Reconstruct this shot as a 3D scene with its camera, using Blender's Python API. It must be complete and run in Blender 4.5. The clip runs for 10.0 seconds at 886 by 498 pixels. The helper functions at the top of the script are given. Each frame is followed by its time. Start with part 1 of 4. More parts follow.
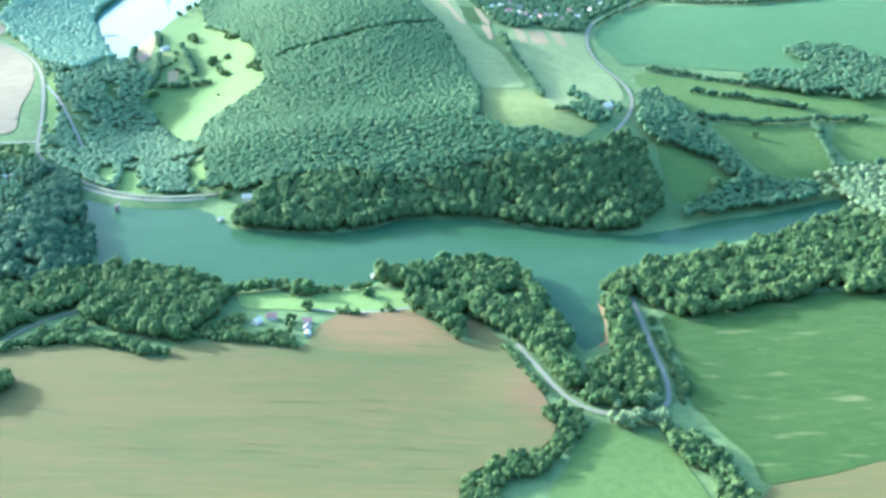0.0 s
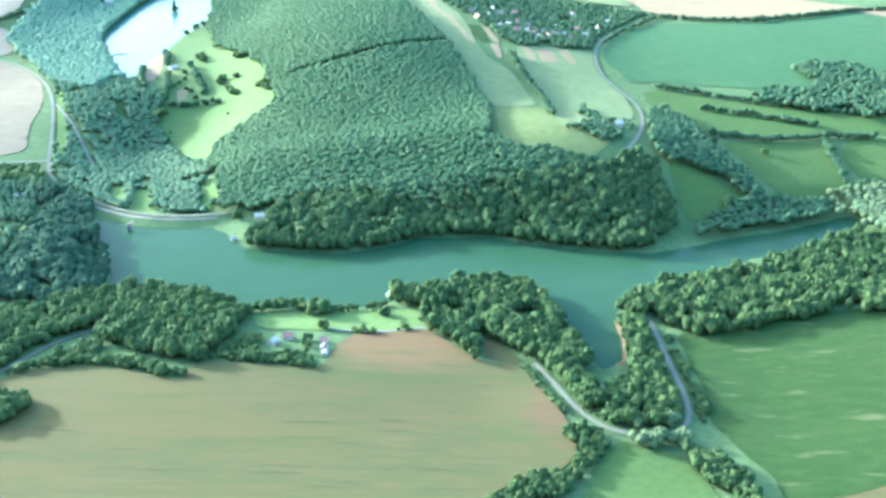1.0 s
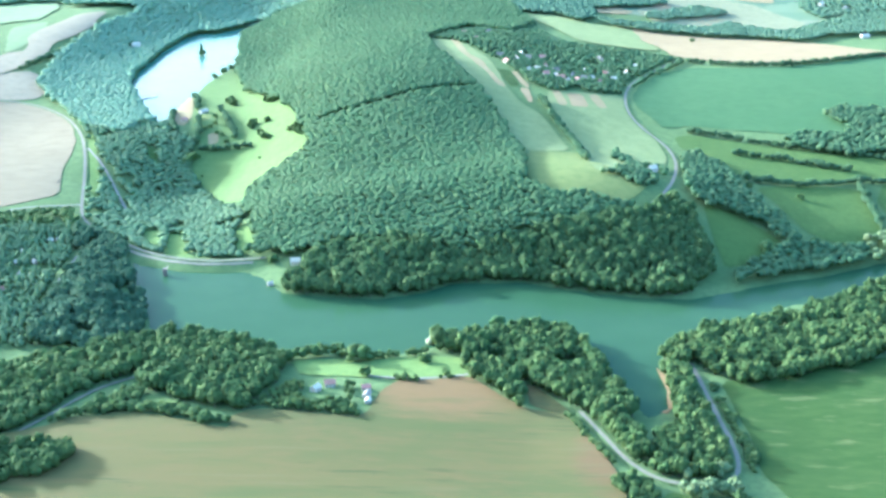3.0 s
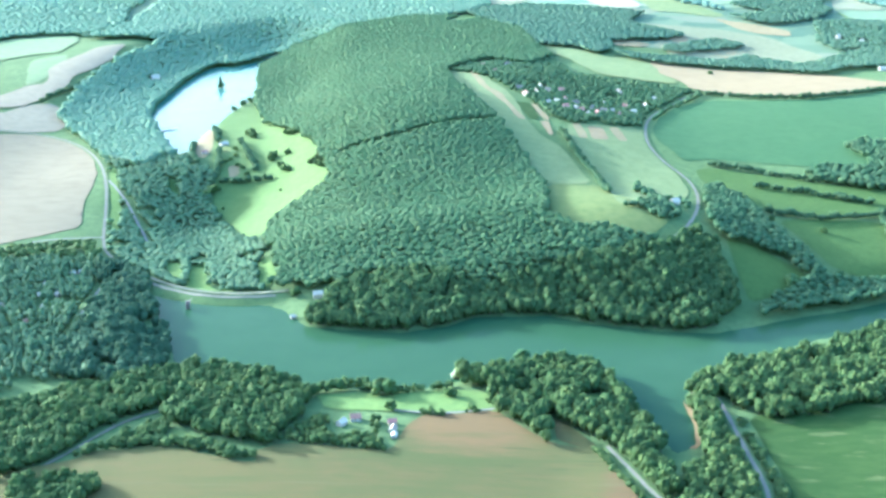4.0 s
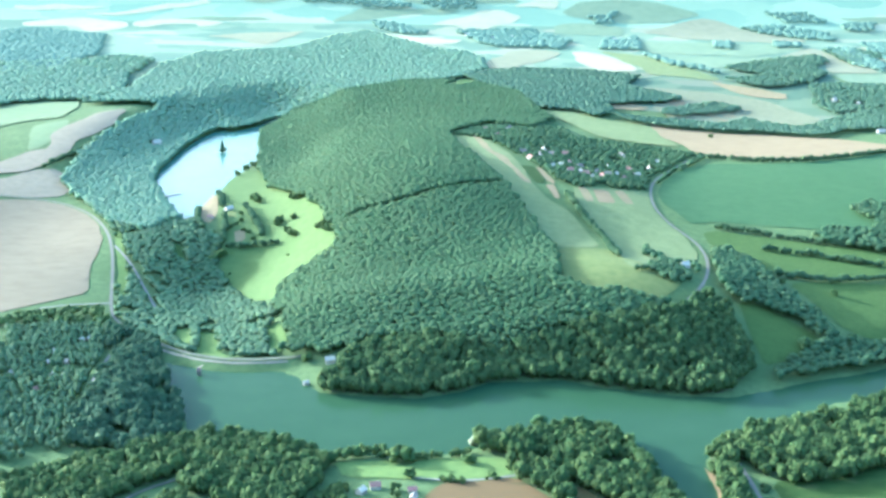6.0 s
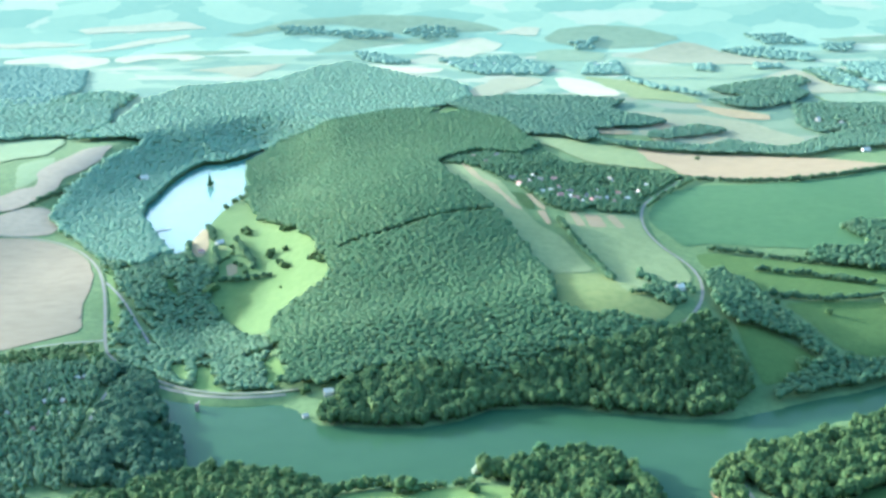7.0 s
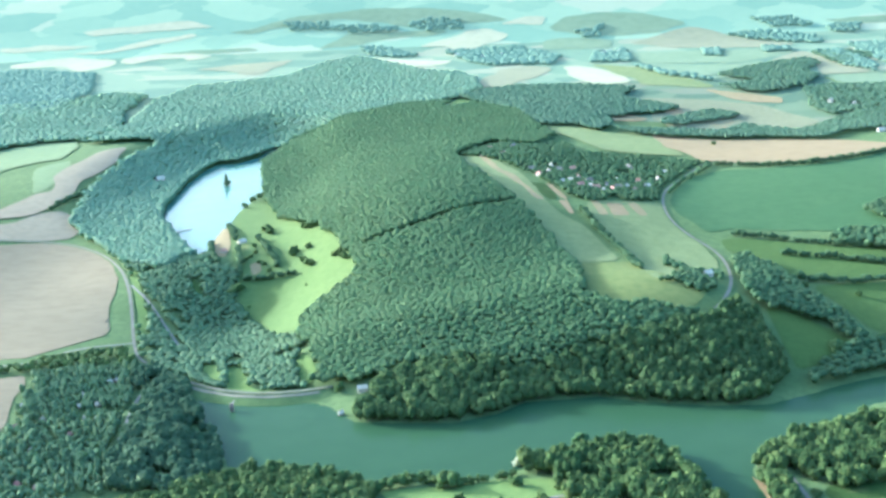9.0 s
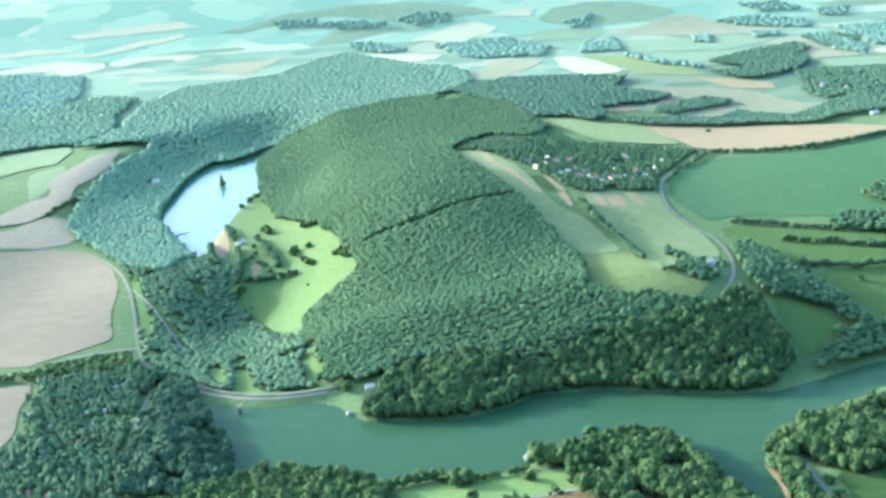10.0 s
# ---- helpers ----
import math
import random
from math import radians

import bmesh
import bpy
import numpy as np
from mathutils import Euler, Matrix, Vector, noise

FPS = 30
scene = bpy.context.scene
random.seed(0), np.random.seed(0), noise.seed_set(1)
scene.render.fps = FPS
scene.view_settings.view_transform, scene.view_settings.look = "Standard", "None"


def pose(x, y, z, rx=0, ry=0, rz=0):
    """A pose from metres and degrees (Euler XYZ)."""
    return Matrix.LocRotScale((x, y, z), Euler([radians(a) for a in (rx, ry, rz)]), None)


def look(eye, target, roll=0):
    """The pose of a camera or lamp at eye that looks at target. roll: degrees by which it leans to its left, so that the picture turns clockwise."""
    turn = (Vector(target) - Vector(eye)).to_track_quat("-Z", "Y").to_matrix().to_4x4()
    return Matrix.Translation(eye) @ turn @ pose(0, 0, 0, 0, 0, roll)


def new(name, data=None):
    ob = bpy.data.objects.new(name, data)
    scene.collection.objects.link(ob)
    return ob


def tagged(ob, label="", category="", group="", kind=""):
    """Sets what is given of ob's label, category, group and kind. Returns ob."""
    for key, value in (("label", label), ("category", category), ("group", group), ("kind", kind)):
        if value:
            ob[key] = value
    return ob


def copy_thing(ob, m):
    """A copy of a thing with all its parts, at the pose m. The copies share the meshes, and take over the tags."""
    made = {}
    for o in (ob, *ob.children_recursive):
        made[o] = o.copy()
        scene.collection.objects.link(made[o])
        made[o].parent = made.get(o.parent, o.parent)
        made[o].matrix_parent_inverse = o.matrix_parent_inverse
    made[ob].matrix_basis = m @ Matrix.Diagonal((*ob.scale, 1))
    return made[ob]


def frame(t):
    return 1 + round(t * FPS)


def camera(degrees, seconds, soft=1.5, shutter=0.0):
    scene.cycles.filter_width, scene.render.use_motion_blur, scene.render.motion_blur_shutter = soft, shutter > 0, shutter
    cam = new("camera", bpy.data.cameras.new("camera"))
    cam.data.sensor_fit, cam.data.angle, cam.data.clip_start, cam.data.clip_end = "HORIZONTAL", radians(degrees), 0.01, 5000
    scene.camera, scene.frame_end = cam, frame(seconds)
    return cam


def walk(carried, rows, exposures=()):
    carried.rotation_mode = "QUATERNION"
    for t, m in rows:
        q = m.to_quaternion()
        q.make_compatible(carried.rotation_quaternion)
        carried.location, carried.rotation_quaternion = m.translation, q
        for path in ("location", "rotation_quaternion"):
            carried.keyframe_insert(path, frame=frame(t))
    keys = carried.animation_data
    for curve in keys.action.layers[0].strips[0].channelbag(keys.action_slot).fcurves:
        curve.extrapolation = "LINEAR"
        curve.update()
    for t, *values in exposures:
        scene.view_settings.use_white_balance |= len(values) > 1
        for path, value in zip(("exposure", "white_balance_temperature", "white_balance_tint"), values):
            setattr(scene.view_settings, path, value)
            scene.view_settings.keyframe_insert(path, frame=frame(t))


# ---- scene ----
cam = camera(37.0, 10.0, soft=3.1)
# seconds, eye, target, roll of the aircraft's camera
PATH = [
    (0, (3.59, 18.65, 544.66), (2.489, 111.505, 507.572), 1.00),
    (0.5, (-6.07, 20.06, 544.81), (-7.428, 113.343, 508.790), 0.93),
    (1, (-15.14, 21.72, 545.25), (-16.067, 115.046, 509.341), 0.90),
    (1.5, (-23.75, 23.54, 545.87), (-23.995, 116.974, 510.227), 0.99),
    (2, (-32.03, 25.47, 546.58), (-32.384, 119.045, 511.311), 0.67),
    (2.5, (-40.06, 27.45, 547.29), (-41.413, 121.154, 512.386), 0.86),
    (2.7, (-43.23, 28.25, 547.57), (-44.849, 122.236, 513.446), 0.89),
    (3.8, (-60.42, 32.54, 548.78), (-62.127, 127.477, 517.398), 0.80),
    (4, (-63.53, 33.29, 548.94), (-66.012, 128.384, 518.091), 0.77),
    (4.5, (-71.36, 35.09, 549.22), (-72.828, 130.730, 520.031), 0.60),
    (5, (-79.26, 36.79, 549.36), (-80.276, 132.573, 520.637), 1.23),
    (5.5, (-87.26, 38.37, 549.37), (-88.924, 134.391, 521.499), 1.02),
    (5.7, (-90.49, 38.97, 549.35), (-92.325, 135.221, 522.304), 0.97),
    (6.8, (-108.55, 41.92, 549.14), (-108.479, 138.733, 524.113), -0.43),
    (7, (-111.88, 42.40, 549.12), (-112.030, 139.406, 524.842), -0.53),
    (7.5, (-120.25, 43.54, 549.17), (-120.485, 140.602, 525.098), -0.82),
    (8, (-128.64, 44.63, 549.44), (-129.579, 141.554, 524.862), -1.89),
    (8.5, (-137.01, 45.68, 550.05), (-138.141, 142.585, 525.393), -2.53),
    (9, (-145.28, 46.74, 551.13), (-145.557, 143.593, 526.234), -2.20),
    (9.5, (-153.38, 47.86, 552.83), (-153.576, 144.498, 527.121), -2.74),
    (10, (-161.21, 49.09, 555.33), (-160.737, 145.799, 529.894), -3.70),
]
walk(cam, [(t, look(eye, target, roll)) for t, eye, target, roll in PATH],
     [(0, 3.20, 4290, 8.0), (5, 3.09, 4290, 7.2), (7, 2.82, 4400, 7.5), (10, 2.76, 4470, 8.0)])

# ---- light: low hazy sun ahead and to the left ----
SUN_WAY = Vector((0.88, -0.47, -0.29)).normalized()
world = bpy.data.worlds.new("world")
scene.world = world
world.use_nodes = True
wt = world.node_tree
sky = wt.nodes.new("ShaderNodeTexSky")
sky.sky_type = 'NISHITA'
sky.sun_disc = False
sky.sun_elevation = math.asin(-SUN_WAY.z)
sky.sun_rotation = math.atan2(-SUN_WAY.x, -SUN_WAY.y)
sky.air_density, sky.dust_density, sky.ozone_density = 1.6, 6.0, 2.0
wt.nodes["Background"].inputs[1].default_value = 0.15
wt.links.new(sky.outputs[0], wt.nodes["Background"].inputs[0])
sun = new("sun", bpy.data.lights.new("sun", 'SUN'))
sun.data.energy, sun.data.angle, sun.data.color = 2.8, radians(1.5), (1.0, 0.90, 0.72)
sun.matrix_world = SUN_WAY.to_track_quat('-Z', 'Y').to_matrix().to_4x4()


# ---- materials ----
def surface(name, colours, sizes=(60.0, 6.0), rough=0.9, bump=0.3, bump_size=2.0, stretch=(1, 1, 1), spin=0.0, island=0.0,
            spec=0.3, obj=0.0, leaf=0.0, glow=0.0, streaks=(), zones=()):
    """A matt surface in three colours, mixed by noise at two sizes (metres), with relief."""
    m = bpy.data.materials.new(name)
    m.use_nodes = True
    t = m.node_tree
    n, k = t.nodes, t.links
    b = n["Principled BSDF"]
    co = n.new("ShaderNodeTexCoord")
    mp = n.new("ShaderNodeMapping")
    mp.inputs["Scale"].default_value = stretch
    mp.inputs["Rotation"].default_value = (0, 0, radians(spin))
    k.new(co.outputs["Object"], mp.inputs[0])
    last = None
    fields = []
    for size, detail in zip(sizes, (4, 6)):
        z = n.new("ShaderNodeTexNoise")
        z.inputs["Scale"].default_value, z.inputs["Detail"].default_value = 1 / size, detail
        z.inputs["Roughness"].default_value = 0.62
        k.new(mp.outputs[0], z.inputs["Vector"])
        fields.append(z)
    r1 = n.new("ShaderNodeMapRange")
    r1.inputs[1].default_value, r1.inputs[2].default_value = 0.36, 0.64
    k.new(fields[0].outputs[0], r1.inputs[0])
    mix1 = n.new("ShaderNodeMix")
    mix1.data_type = 'RGBA'
    mix1.inputs[6].default_value, mix1.inputs[7].default_value = (*colours[0], 1), (*colours[1], 1)
    k.new(r1.outputs[0], mix1.inputs[0])
    r2 = n.new("ShaderNodeMapRange")
    r2.inputs[1].default_value, r2.inputs[2].default_value = 0.42, 0.72
    k.new(fields[1].outputs[0], r2.inputs[0])
    mix2 = n.new("ShaderNodeMix")
    mix2.data_type = 'RGBA'
    mix2.inputs[7].default_value = (*colours[2], 1)
    k.new(r2.outputs[0], mix2.inputs[0])
    k.new(mix1.outputs[2], mix2.inputs[6])
    last = mix2.outputs[2]
    for tone, (zx, zy), (wx, wy) in zones:
        lay = n.new("ShaderNodeMapping")
        lay.inputs["Scale"].default_value = (1 / wx, 1 / wy, 0)
        lay.inputs["Location"].default_value = (-zx / wx, -zy / wy, 0)
        k.new(co.outputs["Object"], lay.inputs[0])
        ball = n.new("ShaderNodeTexGradient")
        ball.gradient_type = 'SPHERICAL'
        k.new(lay.outputs[0], ball.inputs[0])
        both = n.new("ShaderNodeMath")
        both.operation = 'MULTIPLY'
        k.new(ball.outputs["Fac"], both.inputs[0])
        k.new(fields[1].outputs[0], both.inputs[1])
        cut = n.new("ShaderNodeMapRange")
        cut.inputs[1].default_value, cut.inputs[2].default_value = .02, .26
        k.new(both.outputs[0], cut.inputs[0])
        over = n.new("ShaderNodeMix")
        over.data_type = 'RGBA'
        over.inputs[7].default_value = (*tone, 1)
        k.new(cut.outputs[0], over.inputs[0])
        k.new(last, over.inputs[6])
        last = over.outputs[2]
    for tone, size, way, lo, hi in streaks:
        lay = n.new("ShaderNodeMapping")
        lay.inputs["Scale"].default_value = way
        k.new(co.outputs["Object"], lay.inputs[0])
        z = n.new("ShaderNodeTexNoise")
        z.inputs["Scale"].default_value, z.inputs["Detail"].default_value = 1 / size, 5
        k.new(lay.outputs[0], z.inputs["Vector"])
        cut = n.new("ShaderNodeMapRange")
        cut.inputs[1].default_value, cut.inputs[2].default_value = lo, hi
        k.new(z.outputs[0], cut.inputs[0])
        over = n.new("ShaderNodeMix")
        over.data_type = 'RGBA'
        over.inputs[7].default_value = (*tone, 1)
        k.new(cut.outputs[0], over.inputs[0])
        k.new(last, over.inputs[6])
        last = over.outputs[2]
    if island or obj:
        hsv = n.new("ShaderNodeHueSaturation")
        if island:
            rnd = n.new("ShaderNodeNewGeometry").outputs["Random Per Island"]
        else:
            rnd = n.new("ShaderNodeObjectInfo").outputs["Random"]
        va = n.new("ShaderNodeMapRange")
        amount = island or obj
        va.inputs[3].default_value, va.inputs[4].default_value = 1 - amount, 1 + amount
        k.new(rnd, va.inputs[0])
        k.new(va.outputs[0], hsv.inputs["Value"])
        hu = n.new("ShaderNodeMapRange")
        hu.inputs[3].default_value, hu.inputs[4].default_value = 0.485, 0.515
        wn = n.new("ShaderNodeTexWhiteNoise")
        wn.noise_dimensions = '1D'
        k.new(rnd, wn.inputs["W"])
        k.new(wn.outputs[0], hu.inputs[0])
        k.new(hu.outputs[0], hsv.inputs["Hue"])
        k.new(last, hsv.inputs["Color"])
        last = hsv.outputs[0]
    k.new(last, b.inputs["Base Color"])
    b.inputs["Roughness"].default_value = rough
    b.inputs["Specular IOR Level"].default_value = spec
    # painted haze: the surface gives off some of its own colour
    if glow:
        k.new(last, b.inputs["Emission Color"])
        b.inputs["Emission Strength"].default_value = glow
    if leaf:
        thin = n.new("ShaderNodeBsdfTranslucent")
        lit = n.new("ShaderNodeMix")
        lit.data_type, lit.blend_type = 'RGBA', 'MULTIPLY'
        lit.inputs[0].default_value, lit.inputs[7].default_value = 1, (1.9, 1.7, 1.2, 1)
        k.new(last, lit.inputs[6])
        k.new(lit.outputs[2], thin.inputs["Color"])
        both = n.new("ShaderNodeMixShader")
        both.inputs[0].default_value = leaf
        k.new(b.outputs[0], both.inputs[1])
        k.new(thin.outputs[0], both.inputs[2])
        k.new(both.outputs[0], n["Material Output"].inputs["Surface"])
    if bump:
        z = n.new("ShaderNodeTexNoise")
        z.inputs["Scale"].default_value, z.inputs["Detail"].default_value = 1 / bump_size, 4
        k.new(mp.outputs[0], z.inputs["Vector"])
        bp = n.new("ShaderNodeBump")
        bp.inputs["Strength"].default_value, bp.inputs["Distance"].default_value = bump, bump_size * 0.4
        k.new(z.outputs[0], bp.inputs["Height"])
        k.new(bp.outputs[0], b.inputs["Normal"])
    return m


GRASSY = dict(rough=0.95, spec=0.05)
M_GROUND = surface("rough_grass", [(0.077, 0.109, 0.036), (0.095, 0.129, 0.046), (0.060, 0.087, 0.030)], (90, 9), **GRASSY)
M_GRASS = surface("pasture", [(0.056, 0.086, 0.021), (0.069, 0.099, 0.025), (0.047, 0.073, 0.018)], (80, 8), **GRASSY)
M_LAWN = surface("mown_grass", [(0.100, 0.140, 0.036), (0.116, 0.156, 0.042), (0.086, 0.122, 0.031)], (60, 7), **GRASSY)
M_YELLOW = surface("dry_meadow", [(0.084, 0.118, 0.034), (0.096, 0.130, 0.040), (0.072, 0.104, 0.028)], (90, 10), **GRASSY)
M_CROP = surface("green_crop", [(0.028, 0.050, 0.011), (0.034, 0.056, 0.013), (0.041, 0.063, 0.015)], (110, 9), stretch=(.35, 1, 1), spin=8,
                 streaks=(((.085, .092, .032), 16, (.3, 1, 1), .60, .74), ((.080, .086, .032), 5, (.22, 1, 1), .66, .80)), **GRASSY)
M_DEEP = surface("deep_crop", [(0.046, 0.085, 0.031), (0.054, 0.093, 0.034), (0.040, 0.076, 0.027)], (140, 20), **GRASSY)
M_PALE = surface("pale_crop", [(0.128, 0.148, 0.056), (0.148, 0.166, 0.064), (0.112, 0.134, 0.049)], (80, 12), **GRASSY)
# far slope meadows: a green paled to paint in the haze
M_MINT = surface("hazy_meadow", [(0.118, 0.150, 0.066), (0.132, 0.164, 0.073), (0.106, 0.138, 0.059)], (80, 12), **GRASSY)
M_OLIVE = surface("olive_crop", [(0.107, 0.124, 0.037), (0.124, 0.137, 0.042), (0.088, 0.108, 0.030)], (90, 12), **GRASSY)
M_KHAKI = surface("khaki_crop", [(.150, .150, .078), (.170, .167, .088), (.130, .132, .068)], (110, 14), **GRASSY)
M_BROWN = surface("stubble", [(0.082, 0.072, 0.024), (0.064, 0.068, 0.022), (0.090, 0.072, 0.026)], (120, 9), stretch=(.28, 1, 1), spin=-3, rough=.95, spec=.05,
                  streaks=(((.062, .068, .021), 26, (.16, 1, 1), .52, .72), ((.094, .084, .034), 9, (.05, 1, 1), .60, .78),
                           ((.046, .054, .018), 6, (.07, 1, 1), .62, .74), ((.030, .045, .018), 2.6, (.3, 1, 1), .73, .78)),
                  zones=(((.110, .074, .030), (-62, 1178), (100, 85)), ((.096, .066, .028), (80, 1045), (38, 75))))
M_SOIL = surface("red_soil", [(.128, .088, .040), (.140, .096, .045), (.110, .082, .036)], (70, 9), stretch=(.4, 1, 1), rough=.95, spec=.05)
M_PINK = surface("fallow_soil", [(0.146, 0.121, 0.070), (0.163, 0.134, 0.078), (0.130, 0.107, 0.061)], (120, 14), stretch=(.5, 1, 1), rough=.95, spec=.05)
# lighter copy of the fallow colours, haze painted in for the far slope
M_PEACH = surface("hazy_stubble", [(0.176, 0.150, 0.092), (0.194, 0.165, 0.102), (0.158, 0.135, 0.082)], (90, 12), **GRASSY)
M_TAN = surface("straw", [(.190, .150, .072), (.215, .168, .082), (.166, .132, .062)], (60, 8), rough=.95, spec=.05)
M_ORANGE = surface("harvested_soil", [(0.192, 0.144, 0.072), (0.209, 0.157, 0.079), (0.171, 0.128, 0.062)], (120, 14), stretch=(.4, 1, 1), rough=.95, spec=.05)
LEAFY = dict(rough=0.8, bump=1.0, bump_size=1.5, spec=0.05, leaf=0.38)
M_FOREST = surface("forest_leaves", [(0.084, 0.134, 0.054), (0.102, 0.152, 0.062), (0.070, 0.116, 0.047)], (120, 9), island=.07, **LEAFY)
M_WOOD = surface("mixed_leaves", [(0.064, 0.101, 0.031), (0.102, 0.141, 0.041), (0.043, 0.074, 0.026)], (70, 9), island=.10, **LEAFY)
M_DARK = surface("dark_leaves", [(0.064, 0.104, 0.052), (0.080, 0.122, 0.060), (0.054, 0.092, 0.046)], (60, 9), island=.10, **LEAFY)
# distant woods: haze painted into the leaf colours, paler and bluer
M_FAR = surface("hazed_far_leaves", [(0.174, 0.252, 0.148), (0.198, 0.275, 0.163), (0.155, 0.231, 0.134)], (150, 14), island=.05, **LEAFY)
M_SHORE = surface("shore_leaves", [(0.068, 0.106, 0.037), (0.094, 0.134, 0.044), (0.051, 0.085, 0.030)], (70, 9), island=.10, **LEAFY)
# next two: leaf greens shifted to blue, painting in the haze of their distance
M_MID = surface("hazed_mid_leaves", [(0.072, 0.118, 0.052), (0.098, 0.146, 0.062), (0.056, 0.098, 0.044)], (70, 9), island=.10, **LEAFY)
M_PLATEAU = surface("hazed_plateau_leaves", [(0.100, 0.156, 0.088), (0.120, 0.176, 0.099), (0.084, 0.138, 0.077)], (90, 12), island=.08, **LEAFY)
# light birch leaves, with some valley haze painted in as extra blue
M_BIRCH = surface("light_birch_leaves", [(.106, .160, .078), (.134, .188, .090), (.086, .136, .064)], (50, 9), island=.12, **LEAFY)
M_WILLOW = surface("willow_leaves", [(.140, .180, .074), (.162, .202, .086), (.110, .150, .060)], (40, 3), island=.2, **LEAFY)
M_PALETREE = surface("silver_leaves", [(.24, .27, .17), (.27, .30, .19), (.19, .23, .14)], (20, 2), obj=.1, **LEAFY)
M_LIGHTTREE = surface("light_leaves", [(.085, .135, .048), (.105, .155, .055), (.068, .112, .040)], (20, 2), obj=.1, **LEAFY)
M_BARK = surface("bark", [(.10, .08, .06), (.13, .10, .075), (.07, .055, .04)], (4, .6))
M_ASPHALT = surface("worn_asphalt", [(0.135, 0.124, 0.088), (0.156, 0.144, 0.102), (0.112, 0.103, 0.073)], (30, 3), rough=.9, spec=.1)
M_GRAVEL = surface("gravel_track", [(0.150, 0.140, 0.108), (0.170, 0.158, 0.122), (0.130, 0.121, 0.094)], (20, 3))
M_CONCRETE = surface("stone_facing", [(.16, .15, .09), (.20, .185, .11), (.13, .125, .075)], (16, 2), rough=.85)
M_TOWER = surface("weathered_concrete", [(0.135, 0.110, 0.085), (0.160, 0.130, 0.100), (0.105, 0.088, 0.070)], (5, 1), rough=.85)
M_PLASTER = surface("pale_plaster", [(0.40, 0.36, 0.26), (0.44, 0.40, 0.30), (0.35, 0.31, 0.23)], (8, 1), obj=.12)
M_TILE = surface("red_roof_tiles", [(.27, .14, .10), (.31, .17, .12), (.22, .115, .085)], (6, .5), obj=.2)
M_METAL = surface("pale_sheet_roof", [(0.40, 0.36, 0.25), (0.44, 0.40, 0.29), (0.34, 0.31, 0.22)], (6, 1), rough=.7, spec=.3)
M_GREY = surface("grey_roof", [(0.185, 0.160, 0.120), (0.220, 0.188, 0.140), (0.150, 0.130, 0.098)], (6, 1), obj=.2)
M_PLANK = surface("weathered_planks", [(.22, .17, .12), (.28, .22, .16), (.16, .12, .085)], (5, .5), obj=.2)
M_GLASS = surface("window_glass", [(.03, .04, .045), (.04, .05, .055), (.02, .03, .03)], (4, 1), rough=.1, bump=0, spec=.6)


# the hazy distance: haze is painted in as pale colour and a faint glow
def patchwork(name, tones, size, glow):
    """Far country in patches of small fields and woods, with soft uneven edges; pale tones and glow paint the haze."""
    m = surface(name, tones[:3], (220, 40), bump=0, rough=.95, spec=.04)
    n, k = m.node_tree.nodes, m.node_tree.links
    b = n["Principled BSDF"]
    base = b.inputs["Base Color"].links[0].from_socket
    co = n.new("ShaderNodeTexCoord")
    mp = n.new("ShaderNodeMapping")
    mp.inputs["Scale"].default_value = (1 / size, 1.7 / size, 0)
    mp.inputs["Rotation"].default_value = (0, 0, .35)
    k.new(co.outputs["Object"], mp.inputs[0])
    stir = n.new("ShaderNodeTexNoise")
    stir.inputs["Scale"].default_value, stir.inputs["Detail"].default_value = 1.6, 4
    k.new(mp.outputs[0], stir.inputs["Vector"])
    add = n.new("ShaderNodeVectorMath")
    add.operation = 'MULTIPLY_ADD'
    add.inputs[1].default_value = (.7, .7, 0)
    k.new(stir.outputs["Color"], add.inputs[0])
    k.new(mp.outputs[0], add.inputs[2])
    cell = n.new("ShaderNodeTexVoronoi")
    cell.inputs["Scale"].default_value = 1.0
    k.new(add.outputs[0], cell.inputs["Vector"])
    tell = n.new("ShaderNodeSeparateColor")
    k.new(cell.outputs["Color"], tell.inputs[0])
    ramp = n.new("ShaderNodeValToRGB")
    ramp.color_ramp.interpolation = 'CONSTANT'
    for i, (at, tone) in enumerate(zip((0, .3, .62, .86), tones[3:])):
        e = ramp.color_ramp.elements[i] if i < 2 else ramp.color_ramp.elements.new(at)
        e.position, e.color = at, (*tone, 1)
    k.new(tell.outputs[0], ramp.inputs[0])
    mix = n.new("ShaderNodeMix")
    mix.data_type = 'RGBA'
    mix.inputs[0].default_value = .7
    k.new(base, mix.inputs[6])
    k.new(ramp.outputs[0], mix.inputs[7])
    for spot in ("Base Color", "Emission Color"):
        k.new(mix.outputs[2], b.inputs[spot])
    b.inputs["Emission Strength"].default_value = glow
    return m


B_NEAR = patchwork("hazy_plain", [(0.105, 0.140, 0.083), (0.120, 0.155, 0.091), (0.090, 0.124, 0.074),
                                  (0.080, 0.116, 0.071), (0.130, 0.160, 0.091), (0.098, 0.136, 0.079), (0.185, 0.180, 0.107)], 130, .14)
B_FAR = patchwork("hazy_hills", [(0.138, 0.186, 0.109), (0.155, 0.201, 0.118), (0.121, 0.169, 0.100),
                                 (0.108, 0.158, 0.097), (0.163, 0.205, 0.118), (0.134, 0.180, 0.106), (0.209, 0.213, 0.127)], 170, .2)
# nearer part of the plain: haze painted in the colours only, no glow
M_PLAIN = patchwork("hazed_pasture", [(0.095, 0.128, 0.070), (0.110, 0.142, 0.078), (0.082, 0.114, 0.062),
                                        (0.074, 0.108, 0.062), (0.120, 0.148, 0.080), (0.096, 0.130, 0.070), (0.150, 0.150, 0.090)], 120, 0)
